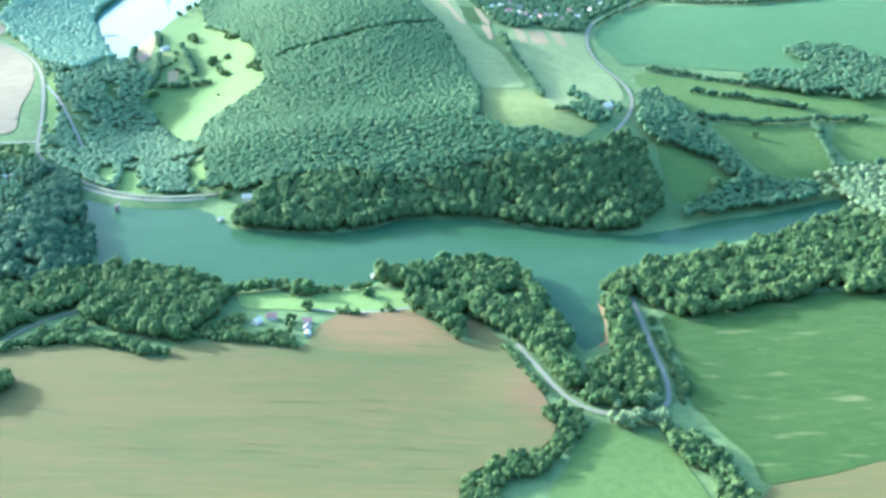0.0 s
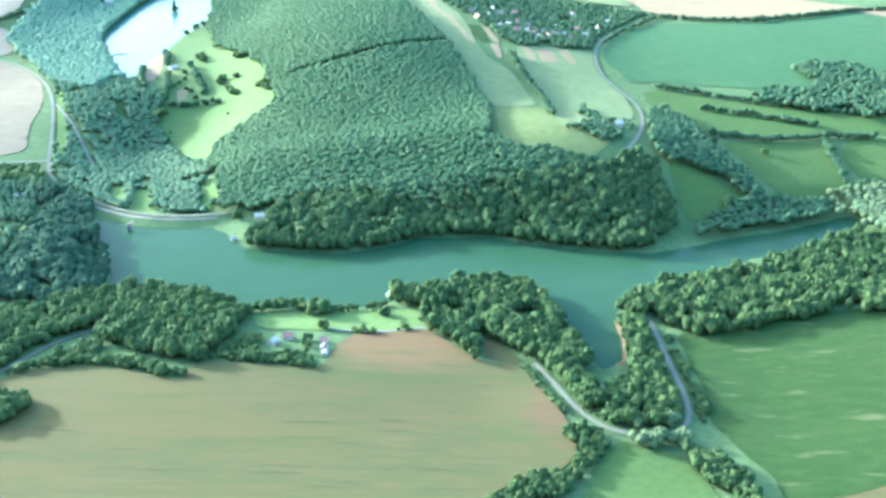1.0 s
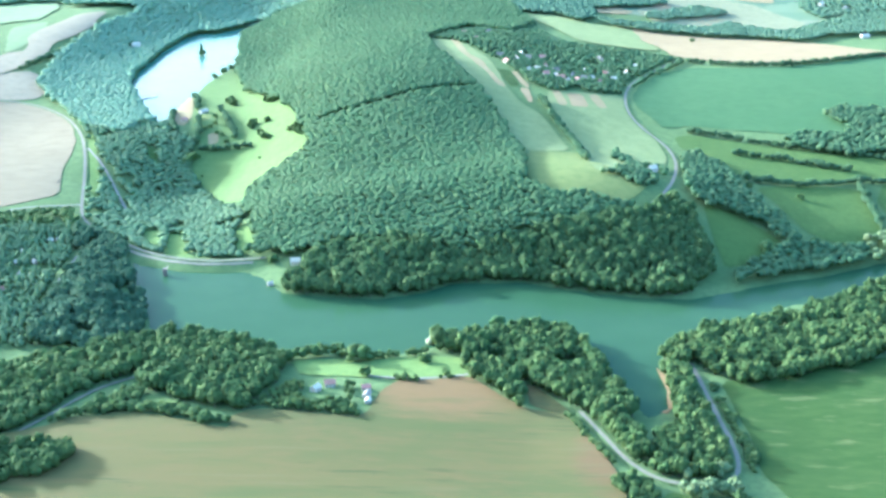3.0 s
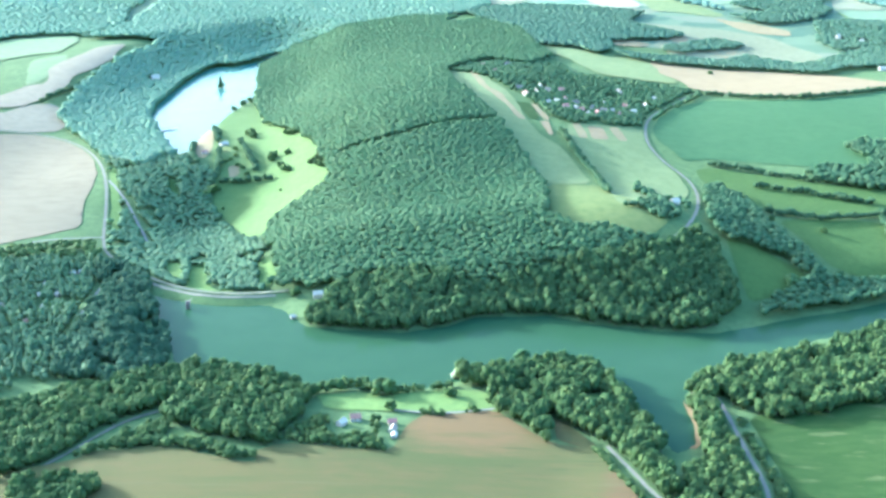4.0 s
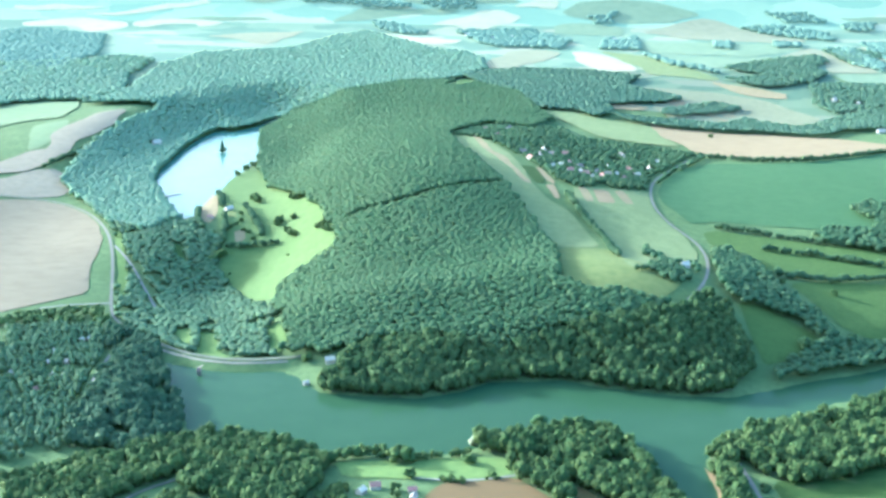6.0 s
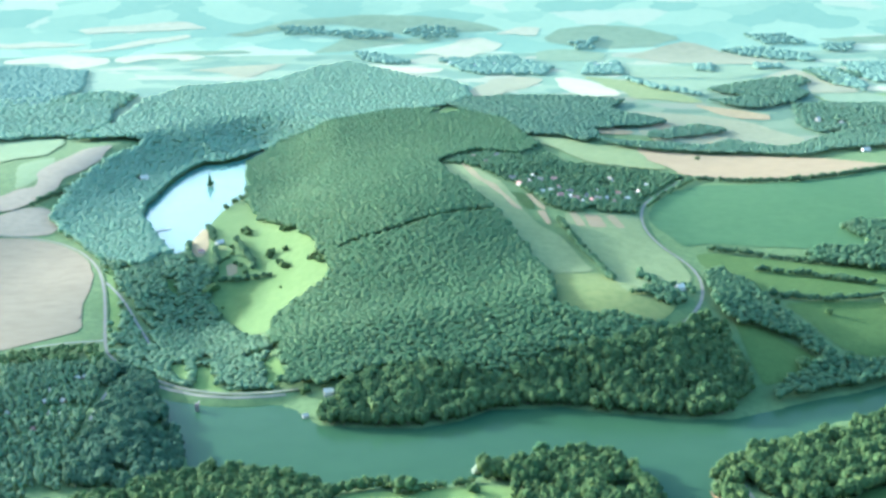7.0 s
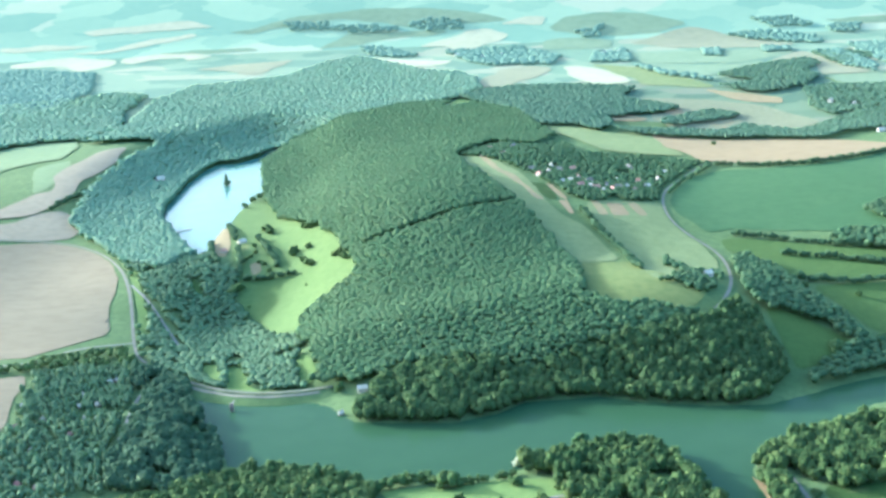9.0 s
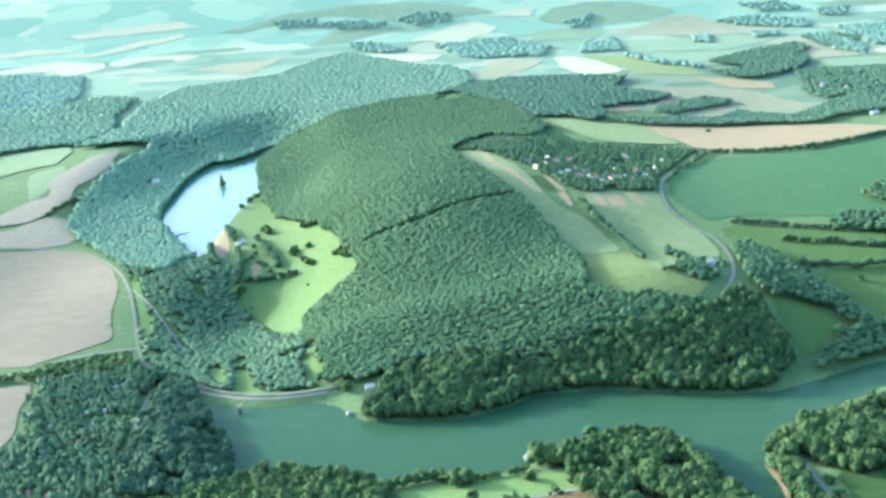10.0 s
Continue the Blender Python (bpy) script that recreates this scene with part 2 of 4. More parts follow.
# far fields and woods, paled and made to glow in place of haze
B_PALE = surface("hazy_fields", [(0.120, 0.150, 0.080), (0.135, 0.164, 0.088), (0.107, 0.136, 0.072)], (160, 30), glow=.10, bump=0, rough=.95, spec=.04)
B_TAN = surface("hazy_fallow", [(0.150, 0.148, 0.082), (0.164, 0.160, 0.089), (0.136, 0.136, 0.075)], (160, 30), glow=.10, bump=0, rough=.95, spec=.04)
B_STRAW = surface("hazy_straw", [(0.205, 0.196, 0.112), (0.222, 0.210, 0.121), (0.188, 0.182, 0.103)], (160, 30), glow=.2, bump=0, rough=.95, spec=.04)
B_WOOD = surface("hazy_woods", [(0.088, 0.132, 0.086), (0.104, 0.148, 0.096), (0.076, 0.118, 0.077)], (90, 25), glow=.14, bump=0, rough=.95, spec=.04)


def water(name, deep, green, shine):
    m = surface(name, [deep, green, deep], (260, 40), rough=.16, bump=.05, bump_size=3.0, spec=shine)
    m.node_tree.nodes["Principled BSDF"].inputs["IOR"].default_value = 1.33
    return m


M_WATER = water("reservoir_water", (.027, .054, .023), (.031, .060, .026), .02)
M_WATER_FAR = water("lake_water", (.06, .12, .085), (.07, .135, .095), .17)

# ---- lie of the land: x, y, half-widths, height of each rise or hollow ----
HILLS = [
    (-150, 1950, 230, 330, 54), (-60, 2420, 260, 260, 29), (120, 1650, 210, 150, 57), (60, 1400, 500, 130, -1),
    (-420, 1850, 120, 220, -51), (-540, 2400, 170, 380, -51), (-720, 1500, 200, 180, 17), (-760, 2050, 260, 260, -30),
    (-780, 2640, 240, 260, 16), (-420, 3200, 430, 260, 0), (230, 1900, 200, 200, 7), (250, 2250, 260, 230, -7),
    (560, 2350, 350, 260, 11), (640, 1850, 260, 220, 19), (-200, 1120, 260, 120, 8), (190, 1040, 220, 140, -6),
    (600, 1150, 330, 250, 13), (100, 2900, 350, 300, 18), (560, 2950, 420, 350, -23), (560, 1500, 200, 120, -12),
    (130, 2060, 100, 140, 8), (-170, 1635, 150, 50, 13), (-425, 1375, 60, 80, 20), (-470, 1440, 60, 60, 8)]
LAKE = [(-453, 1520), (-420, 1513), (-379, 1505), (-339, 1500), (-303, 1493), (-282, 1475), (-273, 1458), (-254, 1430), (-196, 1422), (-145, 1418), (-94, 1441), (-62, 1473), (-16, 1477), (23, 1482), (68, 1462), (143, 1442), (206, 1437), (263, 1465), (315, 1495), (375, 1520), (433, 1554), (473, 1580), (492, 1551), (443, 1482), (395, 1454), (324, 1425), (243, 1369), (189, 1338), (162, 1300), (149, 1251), (152, 1199), (148, 1151), (123, 1133), (100, 1197), (85, 1262), (62, 1318), (27, 1332), (-21, 1315), (-62, 1295), (-102, 1268), (-170, 1258), (-217, 1266), (-265, 1283), (-313, 1291), (-361, 1297), (-379, 1315), (-399, 1377), (-425, 1444)]
UPPER_LAKE = [(-644, 2316), (-651, 2411), (-650, 2594), (-638, 2742), (-620, 2805), (-583, 2802), (-545, 2866), (-517, 2956), (-517, 2899), (-528, 2818), (-523, 2734), (-502, 2612), (-484, 2528), (-489, 2475), (-499, 2401), (-509, 2331), (-511, 2255), (-516, 2141), (-516, 2065), (-533, 2041), (-568, 2105), (-596, 2185)]
DAM = [(-484, 1584), (-456, 1554), (-421, 1528), (-381, 1513), (-341, 1511), (-303, 1521), (-277, 1530)]


def ease(a, b, v):
    t = np.clip((v - a) / (b - a), 0, 1)
    return t * t * (3 - 2 * t)


def inside(poly, x, y):
    hit = np.zeros(np.shape(x), bool)
    for (ax, ay), (bx, by) in zip(poly, poly[1:] + poly[:1]):
        cross = (ay > y) != (by > y)
        hit ^= cross & (x < (bx - ax) * (y - ay) / ((by - ay) or 1e-9) + ax)
    return hit


def away(line, x, y):
    """Distance from a polyline."""
    best = np.full(np.shape(x), 1e9)
    for (ax, ay), (bx, by) in zip(line, line[1:]):
        dx, dy = bx - ax, by - ay
        s = np.clip(((x - ax) * dx + (y - ay) * dy) / (dx * dx + dy * dy + 1e-9), 0, 1)
        best = np.minimum(best, np.hypot(x - ax - s * dx, y - ay - s * dy))
    return best


def height(x, y):
    x, y = np.asarray(x, float), np.asarray(y, float)
    z = 80 * ease(1450, 2250, y) + 40 * ease(2400, 4200, y) + ease(4050, 4950, y) * 210
    for cx, cy, rx, ry, up in HILLS:
        z = z + up * np.exp(-((x - cx) / rx) ** 2 - ((y - cy) / ry) ** 2)
    for poly, level in ((LAKE, 0.0), (UPPER_LAKE, 45.0)):
        d = away(poly + poly[:1], x, y)
        wet = inside(poly, x, y)
        bank = level + 0.6 + np.minimum(d, 70) * 0.05
        reach = 260 + (70 + level * 2.6 - 260) * ease(-5, 5, z - level)
        z = np.where(wet, level - np.minimum(d * 0.2, 4) - 0.05, bank + (z - bank) * ease(0, 1, (d - 4) / reach))
    d = away(DAM, x, y)
    return np.maximum(z, np.where(d < 40, 7 - np.maximum(d - 5, 0) * 0.42, -99))


def mesh_from(name, verts, tris, mats, index=None, smooth=False):
    me = bpy.data.meshes.new(name)
    verts, tris = np.asarray(verts, np.float32), np.asarray(tris, np.int32)
    me.vertices.add(len(verts))
    me.vertices.foreach_set("co", verts.ravel())
    me.loops.add(tris.size)
    me.loops.foreach_set("vertex_index", tris.ravel())
    me.polygons.add(len(tris))
    me.polygons.foreach_set("loop_start", np.arange(0, tris.size, tris.shape[1], dtype=np.int32))
    for m in mats:
        me.materials.append(m)
    if index is not None:
        me.polygons.foreach_set("material_index", np.asarray(index, np.int32))
    me.polygons.foreach_set("use_smooth", np.full(len(tris), smooth))
    me.update(calc_edges=True)
    return me


def part(name, bm, material, parent=None, label=""):
    me = bpy.data.meshes.new(name)
    bm.to_mesh(me)
    bm.free()
    me.materials.append(material)
    ob = new(name, me)
    ob.parent = parent
    return tagged(ob, label) if label else ob


# ---- ground: one sheet from behind the camera to the far hills ----
def spread(lo, a, b, hi, fine, grow):
    core = list(np.arange(a, b + 1, fine))
    step, up = fine, b
    while up < hi:
        step *= grow
        up = min(up + step, hi)
        core.append(up)
    step, down = fine, a
    while down > lo:
        step *= grow
        down = max(down - step, lo)
        core.insert(0, down)
    return np.array(core)


gx, gy = spread(-4600, -900, 900, 4600, 9, 1.05), spread(-2500, 750, 2700, 4960, 9, 1.035)
gxx, gyy = np.meshgrid(gx, gy)
gz = height(gxx, gyy)
nx, ny = len(gx), len(gy)
ids = np.arange(nx * ny).reshape(ny, nx)
quads = np.stack([ids[:-1, :-1], ids[:-1, 1:], ids[1:, 1:], ids[1:, :-1]], -1).reshape(-1, 4)
ground = new("ground", mesh_from("ground", np.stack([gxx, gyy, gz], -1).reshape(-1, 3), quads, [M_GROUND], smooth=True))
tagged(ground, "rolling green grassland reaching to the hazy hills", "ground", kind="structure")


def drape(name, poly, material, lift, step, flat=None):
    bm = bmesh.new()
    bm.faces.new([bm.verts.new((x, y, 0)) for x, y in poly])
    bmesh.ops.triangulate(bm, faces=bm.faces[:], ngon_method='EAR_CLIP')
    xs, ys = [p[0] for p in poly], [p[1] for p in poly]
    for axis, lo, hi in ((0, min(xs), max(xs)), (1, min(ys), max(ys))):
        at = math.ceil(lo / step) * step
        while at < hi:
            co, no = [0, 0, 0], [0, 0, 0]
            co[axis], no[axis] = at, 1
            bmesh.ops.bisect_plane(bm, geom=bm.verts[:] + bm.edges[:] + bm.faces[:], plane_co=co, plane_no=no, dist=0.01)
            at += step
    if flat is None:
        z = height(np.array([v.co.x for v in bm.verts]), np.array([v.co.y for v in bm.verts])) + lift
        for v, h in zip(bm.verts, z):
            v.co.z = h
    else:
        for v in bm.verts:
            v.co.z = flat
    bmesh.ops.recalc_face_normals(bm, faces=bm.faces[:])
    if bm.faces and sum(f.normal.z for f in bm.faces) < 0:
        bmesh.ops.reverse_faces(bm, faces=bm.faces[:])
    for f in bm.faces:
        f.smooth = True
    return part(name, bm, material)


def soften(poly, times=2):
    """Rounds the corners of an outline."""
    for _ in range(times):
        poly = [q for (ax, ay), (bx, by) in zip(poly, poly[1:] + poly[:1])
                for q in ((ax * .86 + bx * .14, ay * .86 + by * .14), (ax * .14 + bx * .86, ay * .14 + by * .86))]
    return poly


tagged(drape("water", LAKE, M_WATER, 0, 60, flat=0.0), "calm green reservoir held back by an earth dam", "water", kind="structure")
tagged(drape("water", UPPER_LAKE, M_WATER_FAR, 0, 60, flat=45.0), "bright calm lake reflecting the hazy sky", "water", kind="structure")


GLADES = []


def wander(poly, amount, wave=50.0):
    """An outline whose edges stray a little, as hedges and headlands do."""
    out = []
    for (ax, ay), (bx, by) in zip(poly, poly[1:] + poly[:1]):
        n = max(1, int(math.hypot(bx - ax, by - ay) / (wave * .22)))
        for i in range(n):
            x, y = ax + (bx - ax) * i / n, ay + (by - ay) * i / n
            out.append((x + amount * noise.noise(Vector((x / wave, y / wave, 1))), y + amount * noise.noise(Vector((x / wave, y / wave, 9)))))
    return out


def field(name, poly, material, label, category):
    if name in ("glade", "clearing"):
        GLADES.append(poly)
    far = max(y for x, y in poly) > 2700
    ob = drape(name, wander(soften(poly, 1), *((16, 90.0) if far else (2.5, 40.0))), material, (.75 if not far else 2.0) + (.15 if name in ("tan_strip", "green_plot", "glade", "clearing") else 1.1 if material == M_BROWN else 0), 10 if not far else 40)
    return tagged(ob, label, category, kind="structure")


field("stubble_field", [(-586, 1011), (-418, 1080), (-401, 1099), (-378, 1099), (-353, 1110), (-328, 1104), (-305, 1096), (-278, 1084), (-252, 1081), (-257, 1101), (-239, 1115), (-197, 1114), (-144, 1107), (-133, 1119), (-124, 1165), (-110, 1187), (-83, 1193), (-42, 1208), (-16, 1170), (11, 1139), (48, 1128), (67, 1080), (80, 1040), (90, 1003), (83, 967), (71, 949), (39, 934), (12, 903), (4, 840), (1, 765), (-180, 734), (-443, 723)], M_BROWN,
      "wide tan and ochre stubble field with faint green streaks", "field")
field("shore_meadow", [(-221, 1240), (-173, 1247), (-139, 1249), (-88, 1260), (-38, 1250), (-37, 1206), (-83, 1196), (-142, 1198), (-205, 1198)], M_LAWN,
      "bright mown meadow between the farm and the reservoir", "meadow")
field("crop_field", [(203, 1210), (257, 1219), (370, 1270), (446, 1277), (580, 1277), (536, 1098), (470, 965), (349, 944), (290, 919), (244, 905), (243, 948), (221, 1000), (207, 1033), (211, 1068), (208, 1138)], M_CROP,
      "large lush green crop field with paler worn streaks", "field")
field("stubble_field", [(244, 902), (289, 916), (349, 942), (469, 962), (431, 834), (223, 828)], M_BROWN,
      "tan stubble field beside the green crop", "field")
field("meadow", [(109, 977), (125, 998), (143, 990), (172, 979), (185, 950), (196, 908), (207, 849), (61, 836), (92, 924)], M_GRASS,
      "green pasture wedge between two tree lines", "meadow")
field("fallow_field", [(-1072, 2028), (-844, 2132), (-784, 2143), (-721, 2115), (-670, 2039), (-637, 1952), (-628, 1897), (-625, 1836), (-601, 1738), (-633, 1700), (-667, 1664), (-688, 1641), (-914, 1632)], M_PINK,
      "pinkish grey harvested field with a rounded end", "field")
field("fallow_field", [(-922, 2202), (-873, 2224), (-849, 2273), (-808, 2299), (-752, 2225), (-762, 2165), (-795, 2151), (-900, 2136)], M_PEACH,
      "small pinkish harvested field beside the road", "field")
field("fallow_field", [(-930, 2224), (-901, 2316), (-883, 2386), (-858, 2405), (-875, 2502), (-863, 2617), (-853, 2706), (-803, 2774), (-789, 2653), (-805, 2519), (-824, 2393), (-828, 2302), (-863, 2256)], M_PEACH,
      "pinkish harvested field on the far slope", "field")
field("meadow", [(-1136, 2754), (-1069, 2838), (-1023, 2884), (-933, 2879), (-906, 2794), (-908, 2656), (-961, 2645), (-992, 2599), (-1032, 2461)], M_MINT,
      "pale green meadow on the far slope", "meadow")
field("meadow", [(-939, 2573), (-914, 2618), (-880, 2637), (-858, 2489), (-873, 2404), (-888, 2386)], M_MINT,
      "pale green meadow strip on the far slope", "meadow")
field("valley_meadow", [(-508, 2328), (-488, 2395), (-468, 2400), (-429, 2253), (-390, 2175), (-357, 2090), (-338, 2082), (-318, 2008), (-289, 1916), (-273, 1846), (-294, 1823), (-325, 1806), (-337, 1774), (-349, 1737), (-370, 1751), (-394, 1784), (-413, 1832), (-441, 1864), (-453, 1909), (-466, 1977), (-489, 2094), (-507, 2260)], M_YELLOW,
      "sunlit yellow green meadow in the valley", "meadow")
field("dam_meadow", [(-415, 1540), (-430, 1643), (-411, 1641), (-393, 1561), (-371, 1532), (-384, 1526)], M_LAWN,
      "bright grass strip below the dam", "meadow")
field("strip_field", [(-123, 2396), (-87, 2423), (-58, 2363), (-22, 2269), (-3, 2176), (10, 2069), (27, 2005), (57, 1966), (77, 1905), (97, 1813), (30, 1788), (16, 1856), (-3, 1940), (-30, 2047), (-64, 2152)], M_PALE,
      "pale green strip field along the forest edge", "field")
field("hill_meadow", [(30, 1785), (96, 1805), (108, 1797), (119, 1737), (145, 1706), (161, 1672), (183, 1651), (167, 1622), (147, 1603), (123, 1606), (97, 1621), (68, 1617), (29, 1648)], M_OLIVE,
      "olive green meadow in the lee of the forest", "meadow")
field("strip_field", [(76, 2078), (197, 2108), (195, 2029), (221, 1936), (233, 1841), (224, 1793), (165, 1762), (145, 1706), (119, 1684), (115, 1761), (105, 1865), (90, 1952), (75, 2019)], M_PALE,
      "pale green field beside the country road", "field")
field("crop_field", [(213, 2098), (231, 2185), (277, 2288), (342, 2344), (431, 2339), (514, 2354), (608, 2400), (704, 2481), (980, 2554), (734, 1870), (527, 1935), (411, 1958), (337, 1969), (284, 1980), (245, 1964), (233, 2000), (218, 2043)], M_DEEP,
      "large smooth deep green crop field on the plateau", "field")
field("meadow", [(256, 1926), (278, 1941), (400, 1898), (491, 1868), (597, 1845), (702, 1824), (694, 1797), (558, 1783), (490, 1789), (402, 1776), (333, 1781), (316, 1794), (297, 1861), (259, 1878)], M_GRASS,
      "green pasture strips between hedges", "meadow")
field("meadow", [(338, 1741), (400, 1764), (483, 1756), (484, 1698), (484, 1641), (437, 1612), (407, 1606), (381, 1621), (362, 1677)], M_GRASS,
      "green pasture on a gentle slope", "meadow")
field("meadow", [(250, 1634), (288, 1635), (340, 1590), (345, 1580), (304, 1539), (262, 1511), (255, 1551)], M_GRASS,
      "shaded green pasture above the reservoir", "meadow")
field("meadow", [(518, 1775), (585, 1774), (737, 1785), (697, 1666), (557, 1668), (506, 1661), (497, 1718)], M_GRASS,
      "green pasture behind a hedge", "meadow")
field("harvested_field", [(278, 2733), (308, 2702), (406, 2676), (520, 2675), (628, 2654), (733, 2570), (870, 2493), (820, 2366), (707, 2489), (616, 2426), (532, 2385), (449, 2377), (383, 2399), (327, 2429), (303, 2502), (287, 2602)], M_ORANGE,
      "broad pinkish orange harvested field", "field")
field("meadow", [(51, 2819), (134, 2810), (197, 2734), (278, 2733), (287, 2602), (299, 2478), (234, 2500), (191, 2504), (152, 2532), (120, 2659), (80, 2734)], M_PALE,
      "pale green meadow beside the harvested field", "meadow")
field("far_field", [(287, 3221), (413, 3202), (517, 3178), (598, 3117), (661, 3003), (683, 2919), (615, 2823), (550, 2854), (512, 2901), (433, 2815), (350, 2814), (319, 2932), (361, 3127)], M_KHAKI,
      "olive field on the far plateau", "field")
field("far_field", [(217, 2933), (269, 2977), (315, 2944), (276, 2891), (225, 2870)], M_TAN,
      "small tan field between woods", "field")
field("far_field", [(347, 3030), (410, 3103), (410, 3023), (352, 2982)], M_ORANGE,
      "small tan field between woods", "field")
field("far_field", [(363, 2791), (428, 2917), (504, 2983), (517, 2924), (446, 2818), (391, 2778)], M_TAN,
      "small tan field above a tree belt", "field")
field("far_field", [(509, 3317), (575, 3263), (669, 3194), (656, 3130), (591, 3147), (532, 3220)], M_TAN,
      "long tan field on the far plateau", "field")
field("far_field", [(266, 3753), (410, 3654), (488, 3482), (540, 3329), (465, 3345), (371, 3383), (343, 3491)], M_PALE,
      "pale green field on the far plateau", "field")
field("far_field", [(820, 3404), (1006, 3413), (1106, 3401), (1062, 3277), (963, 3278), (839, 3319)], M_LAWN,
      "pale green field on the far plateau", "field")
field("clearing", [(-148, 3102), (-122, 3169), (-101, 3266), (-74, 3208), (-86, 3116), (-122, 3087)], M_YELLOW,
      "small bright clearing in the forest", "meadow")
field("glade", [(-345, 1146), (-336, 1124), (-312, 1124), (-292, 1120), (-318, 1134)], M_YELLOW,
      "open grassy glade among the trees", "meadow")
field("glade", [(37, 1243), (60, 1259), (83, 1229), (75, 1214), (50, 1219)], M_LAWN,
      "open grassy glade among the trees", "meadow")
field("glade", [(15, 1148), (13, 1172), (4, 1196), (-4, 1210), (24, 1185), (54, 1136), (48, 1126)], M_BROWN,
      "shaded tongue of the stubble field between trees", "field")
field("glade", [(-461, 1632), (-443, 1643), (-421, 1552), (-438, 1559)], M_LAWN,
      "open grassy glade among the trees", "meadow")
field("glade", [(-629, 1999), (-606, 1950), (-573, 1841), (-549, 1745), (-556, 1728), (-591, 1856)], M_LAWN,
      "open grassy glade among the trees", "meadow")
field("glade", [(-340, 1610), (-329, 1632), (-308, 1575), (-315, 1542), (-326, 1544)], M_LAWN,
      "open grassy glade among the trees", "meadow")
field("glade", [(-529, 1930), (-507, 1918), (-496, 1877), (-513, 1887)], M_GRASS,
      "open grassy glade among the trees", "meadow")
field("tan_strip", [(-85, 2428), (-71, 2407), (-49, 2263), (-28, 2225), (-11, 2141), (11, 2065), (-3, 2069), (-24, 2155), (-43, 2214), (-67, 2289)], M_TAN,
      "narrow curved tan plot along the strip field", "field")
field("tan_strip", [(20, 2174), (29, 2176), (48, 2099), (46, 2074), (34, 2095)], M_TAN,
      "narrow tan plot below the village", "field")
field("tan_strip", [(32, 2071), (48, 2073), (51, 2008), (42, 2007)], M_ORANGE,
      "narrow tan plot below the village", "field")
field("tan_strip", [(82, 2076), (96, 2080), (103, 2011), (90, 2010)], M_TAN,
      "narrow tan plot below the village", "field")
field("tan_strip", [(107, 2072), (131, 2075), (138, 2015), (108, 2010)], M_ORANGE,
      "orange tan plot below the village", "field")
field("tan_strip", [(140, 2078), (155, 2090), (166, 2024), (152, 2018)], M_TAN,
      "narrow tan plot below the village", "field")
field("tan_strip", [(42, 2415), (67, 2412), (75, 2341), (49, 2336)], M_SOIL,
      "reddish bare plot among the village trees", "field")
field("green_plot", [(-4, 2173), (20, 2178), (32, 2079), (15, 2072)], M_CROP,
      "small dark green plot among the strips", "field")
field("tan_strip", [(-528, 2222), (-506, 2190), (-486, 2078), (-484, 2012), (-502, 2018), (-520, 2095)], M_TAN,
      "tan bare yard among trees by the upper lake", "yard")
field("tan_strip", [(-446, 1985), (-432, 1998), (-424, 1962), (-436, 1950)], M_TAN,
      "small tan garden plot in the valley", "yard")
field("tan_strip", [(-472, 2080), (-458, 2084), (-452, 2050), (-464, 2044)], M_OLIVE,
      "small olive garden plot in the valley", "yard")
field("fallow_field", [(-790, 1572), (-699, 1565), (-666, 1580), (-654, 1543), (-657, 1498), (-643, 1429), (-647, 1395), (-660, 1340), (-760, 1330)], M_PINK,
      "pinkish harvested field beside the garden cabins", "field")


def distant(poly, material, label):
    """A field of the far hazy country, with the haze painted into its colour and glow."""
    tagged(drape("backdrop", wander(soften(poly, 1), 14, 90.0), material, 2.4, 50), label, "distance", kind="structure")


FAR_WOODS = []
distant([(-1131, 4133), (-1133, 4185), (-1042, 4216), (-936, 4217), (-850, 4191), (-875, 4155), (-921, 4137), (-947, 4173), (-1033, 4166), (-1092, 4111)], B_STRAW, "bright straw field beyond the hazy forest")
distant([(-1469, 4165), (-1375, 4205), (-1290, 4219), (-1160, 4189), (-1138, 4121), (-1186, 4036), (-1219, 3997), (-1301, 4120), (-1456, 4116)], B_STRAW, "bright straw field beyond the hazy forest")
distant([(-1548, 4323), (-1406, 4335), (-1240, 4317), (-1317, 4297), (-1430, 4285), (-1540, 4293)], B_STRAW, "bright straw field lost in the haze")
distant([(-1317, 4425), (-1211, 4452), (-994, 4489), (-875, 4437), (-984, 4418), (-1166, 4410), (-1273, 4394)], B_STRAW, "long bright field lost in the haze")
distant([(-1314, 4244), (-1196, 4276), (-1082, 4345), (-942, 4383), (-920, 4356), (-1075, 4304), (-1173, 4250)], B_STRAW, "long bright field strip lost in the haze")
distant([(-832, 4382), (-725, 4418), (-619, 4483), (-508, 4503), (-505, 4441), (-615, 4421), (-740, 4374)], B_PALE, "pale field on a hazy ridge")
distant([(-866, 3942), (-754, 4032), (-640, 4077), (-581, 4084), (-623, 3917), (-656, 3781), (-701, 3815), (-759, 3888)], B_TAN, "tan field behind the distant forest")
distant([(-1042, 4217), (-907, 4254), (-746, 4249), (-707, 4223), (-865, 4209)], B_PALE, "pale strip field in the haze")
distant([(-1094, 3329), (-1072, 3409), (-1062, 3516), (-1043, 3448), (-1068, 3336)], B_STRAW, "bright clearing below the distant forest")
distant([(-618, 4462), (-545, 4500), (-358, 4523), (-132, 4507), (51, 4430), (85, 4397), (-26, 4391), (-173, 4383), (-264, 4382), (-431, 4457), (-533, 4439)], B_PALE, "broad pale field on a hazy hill")
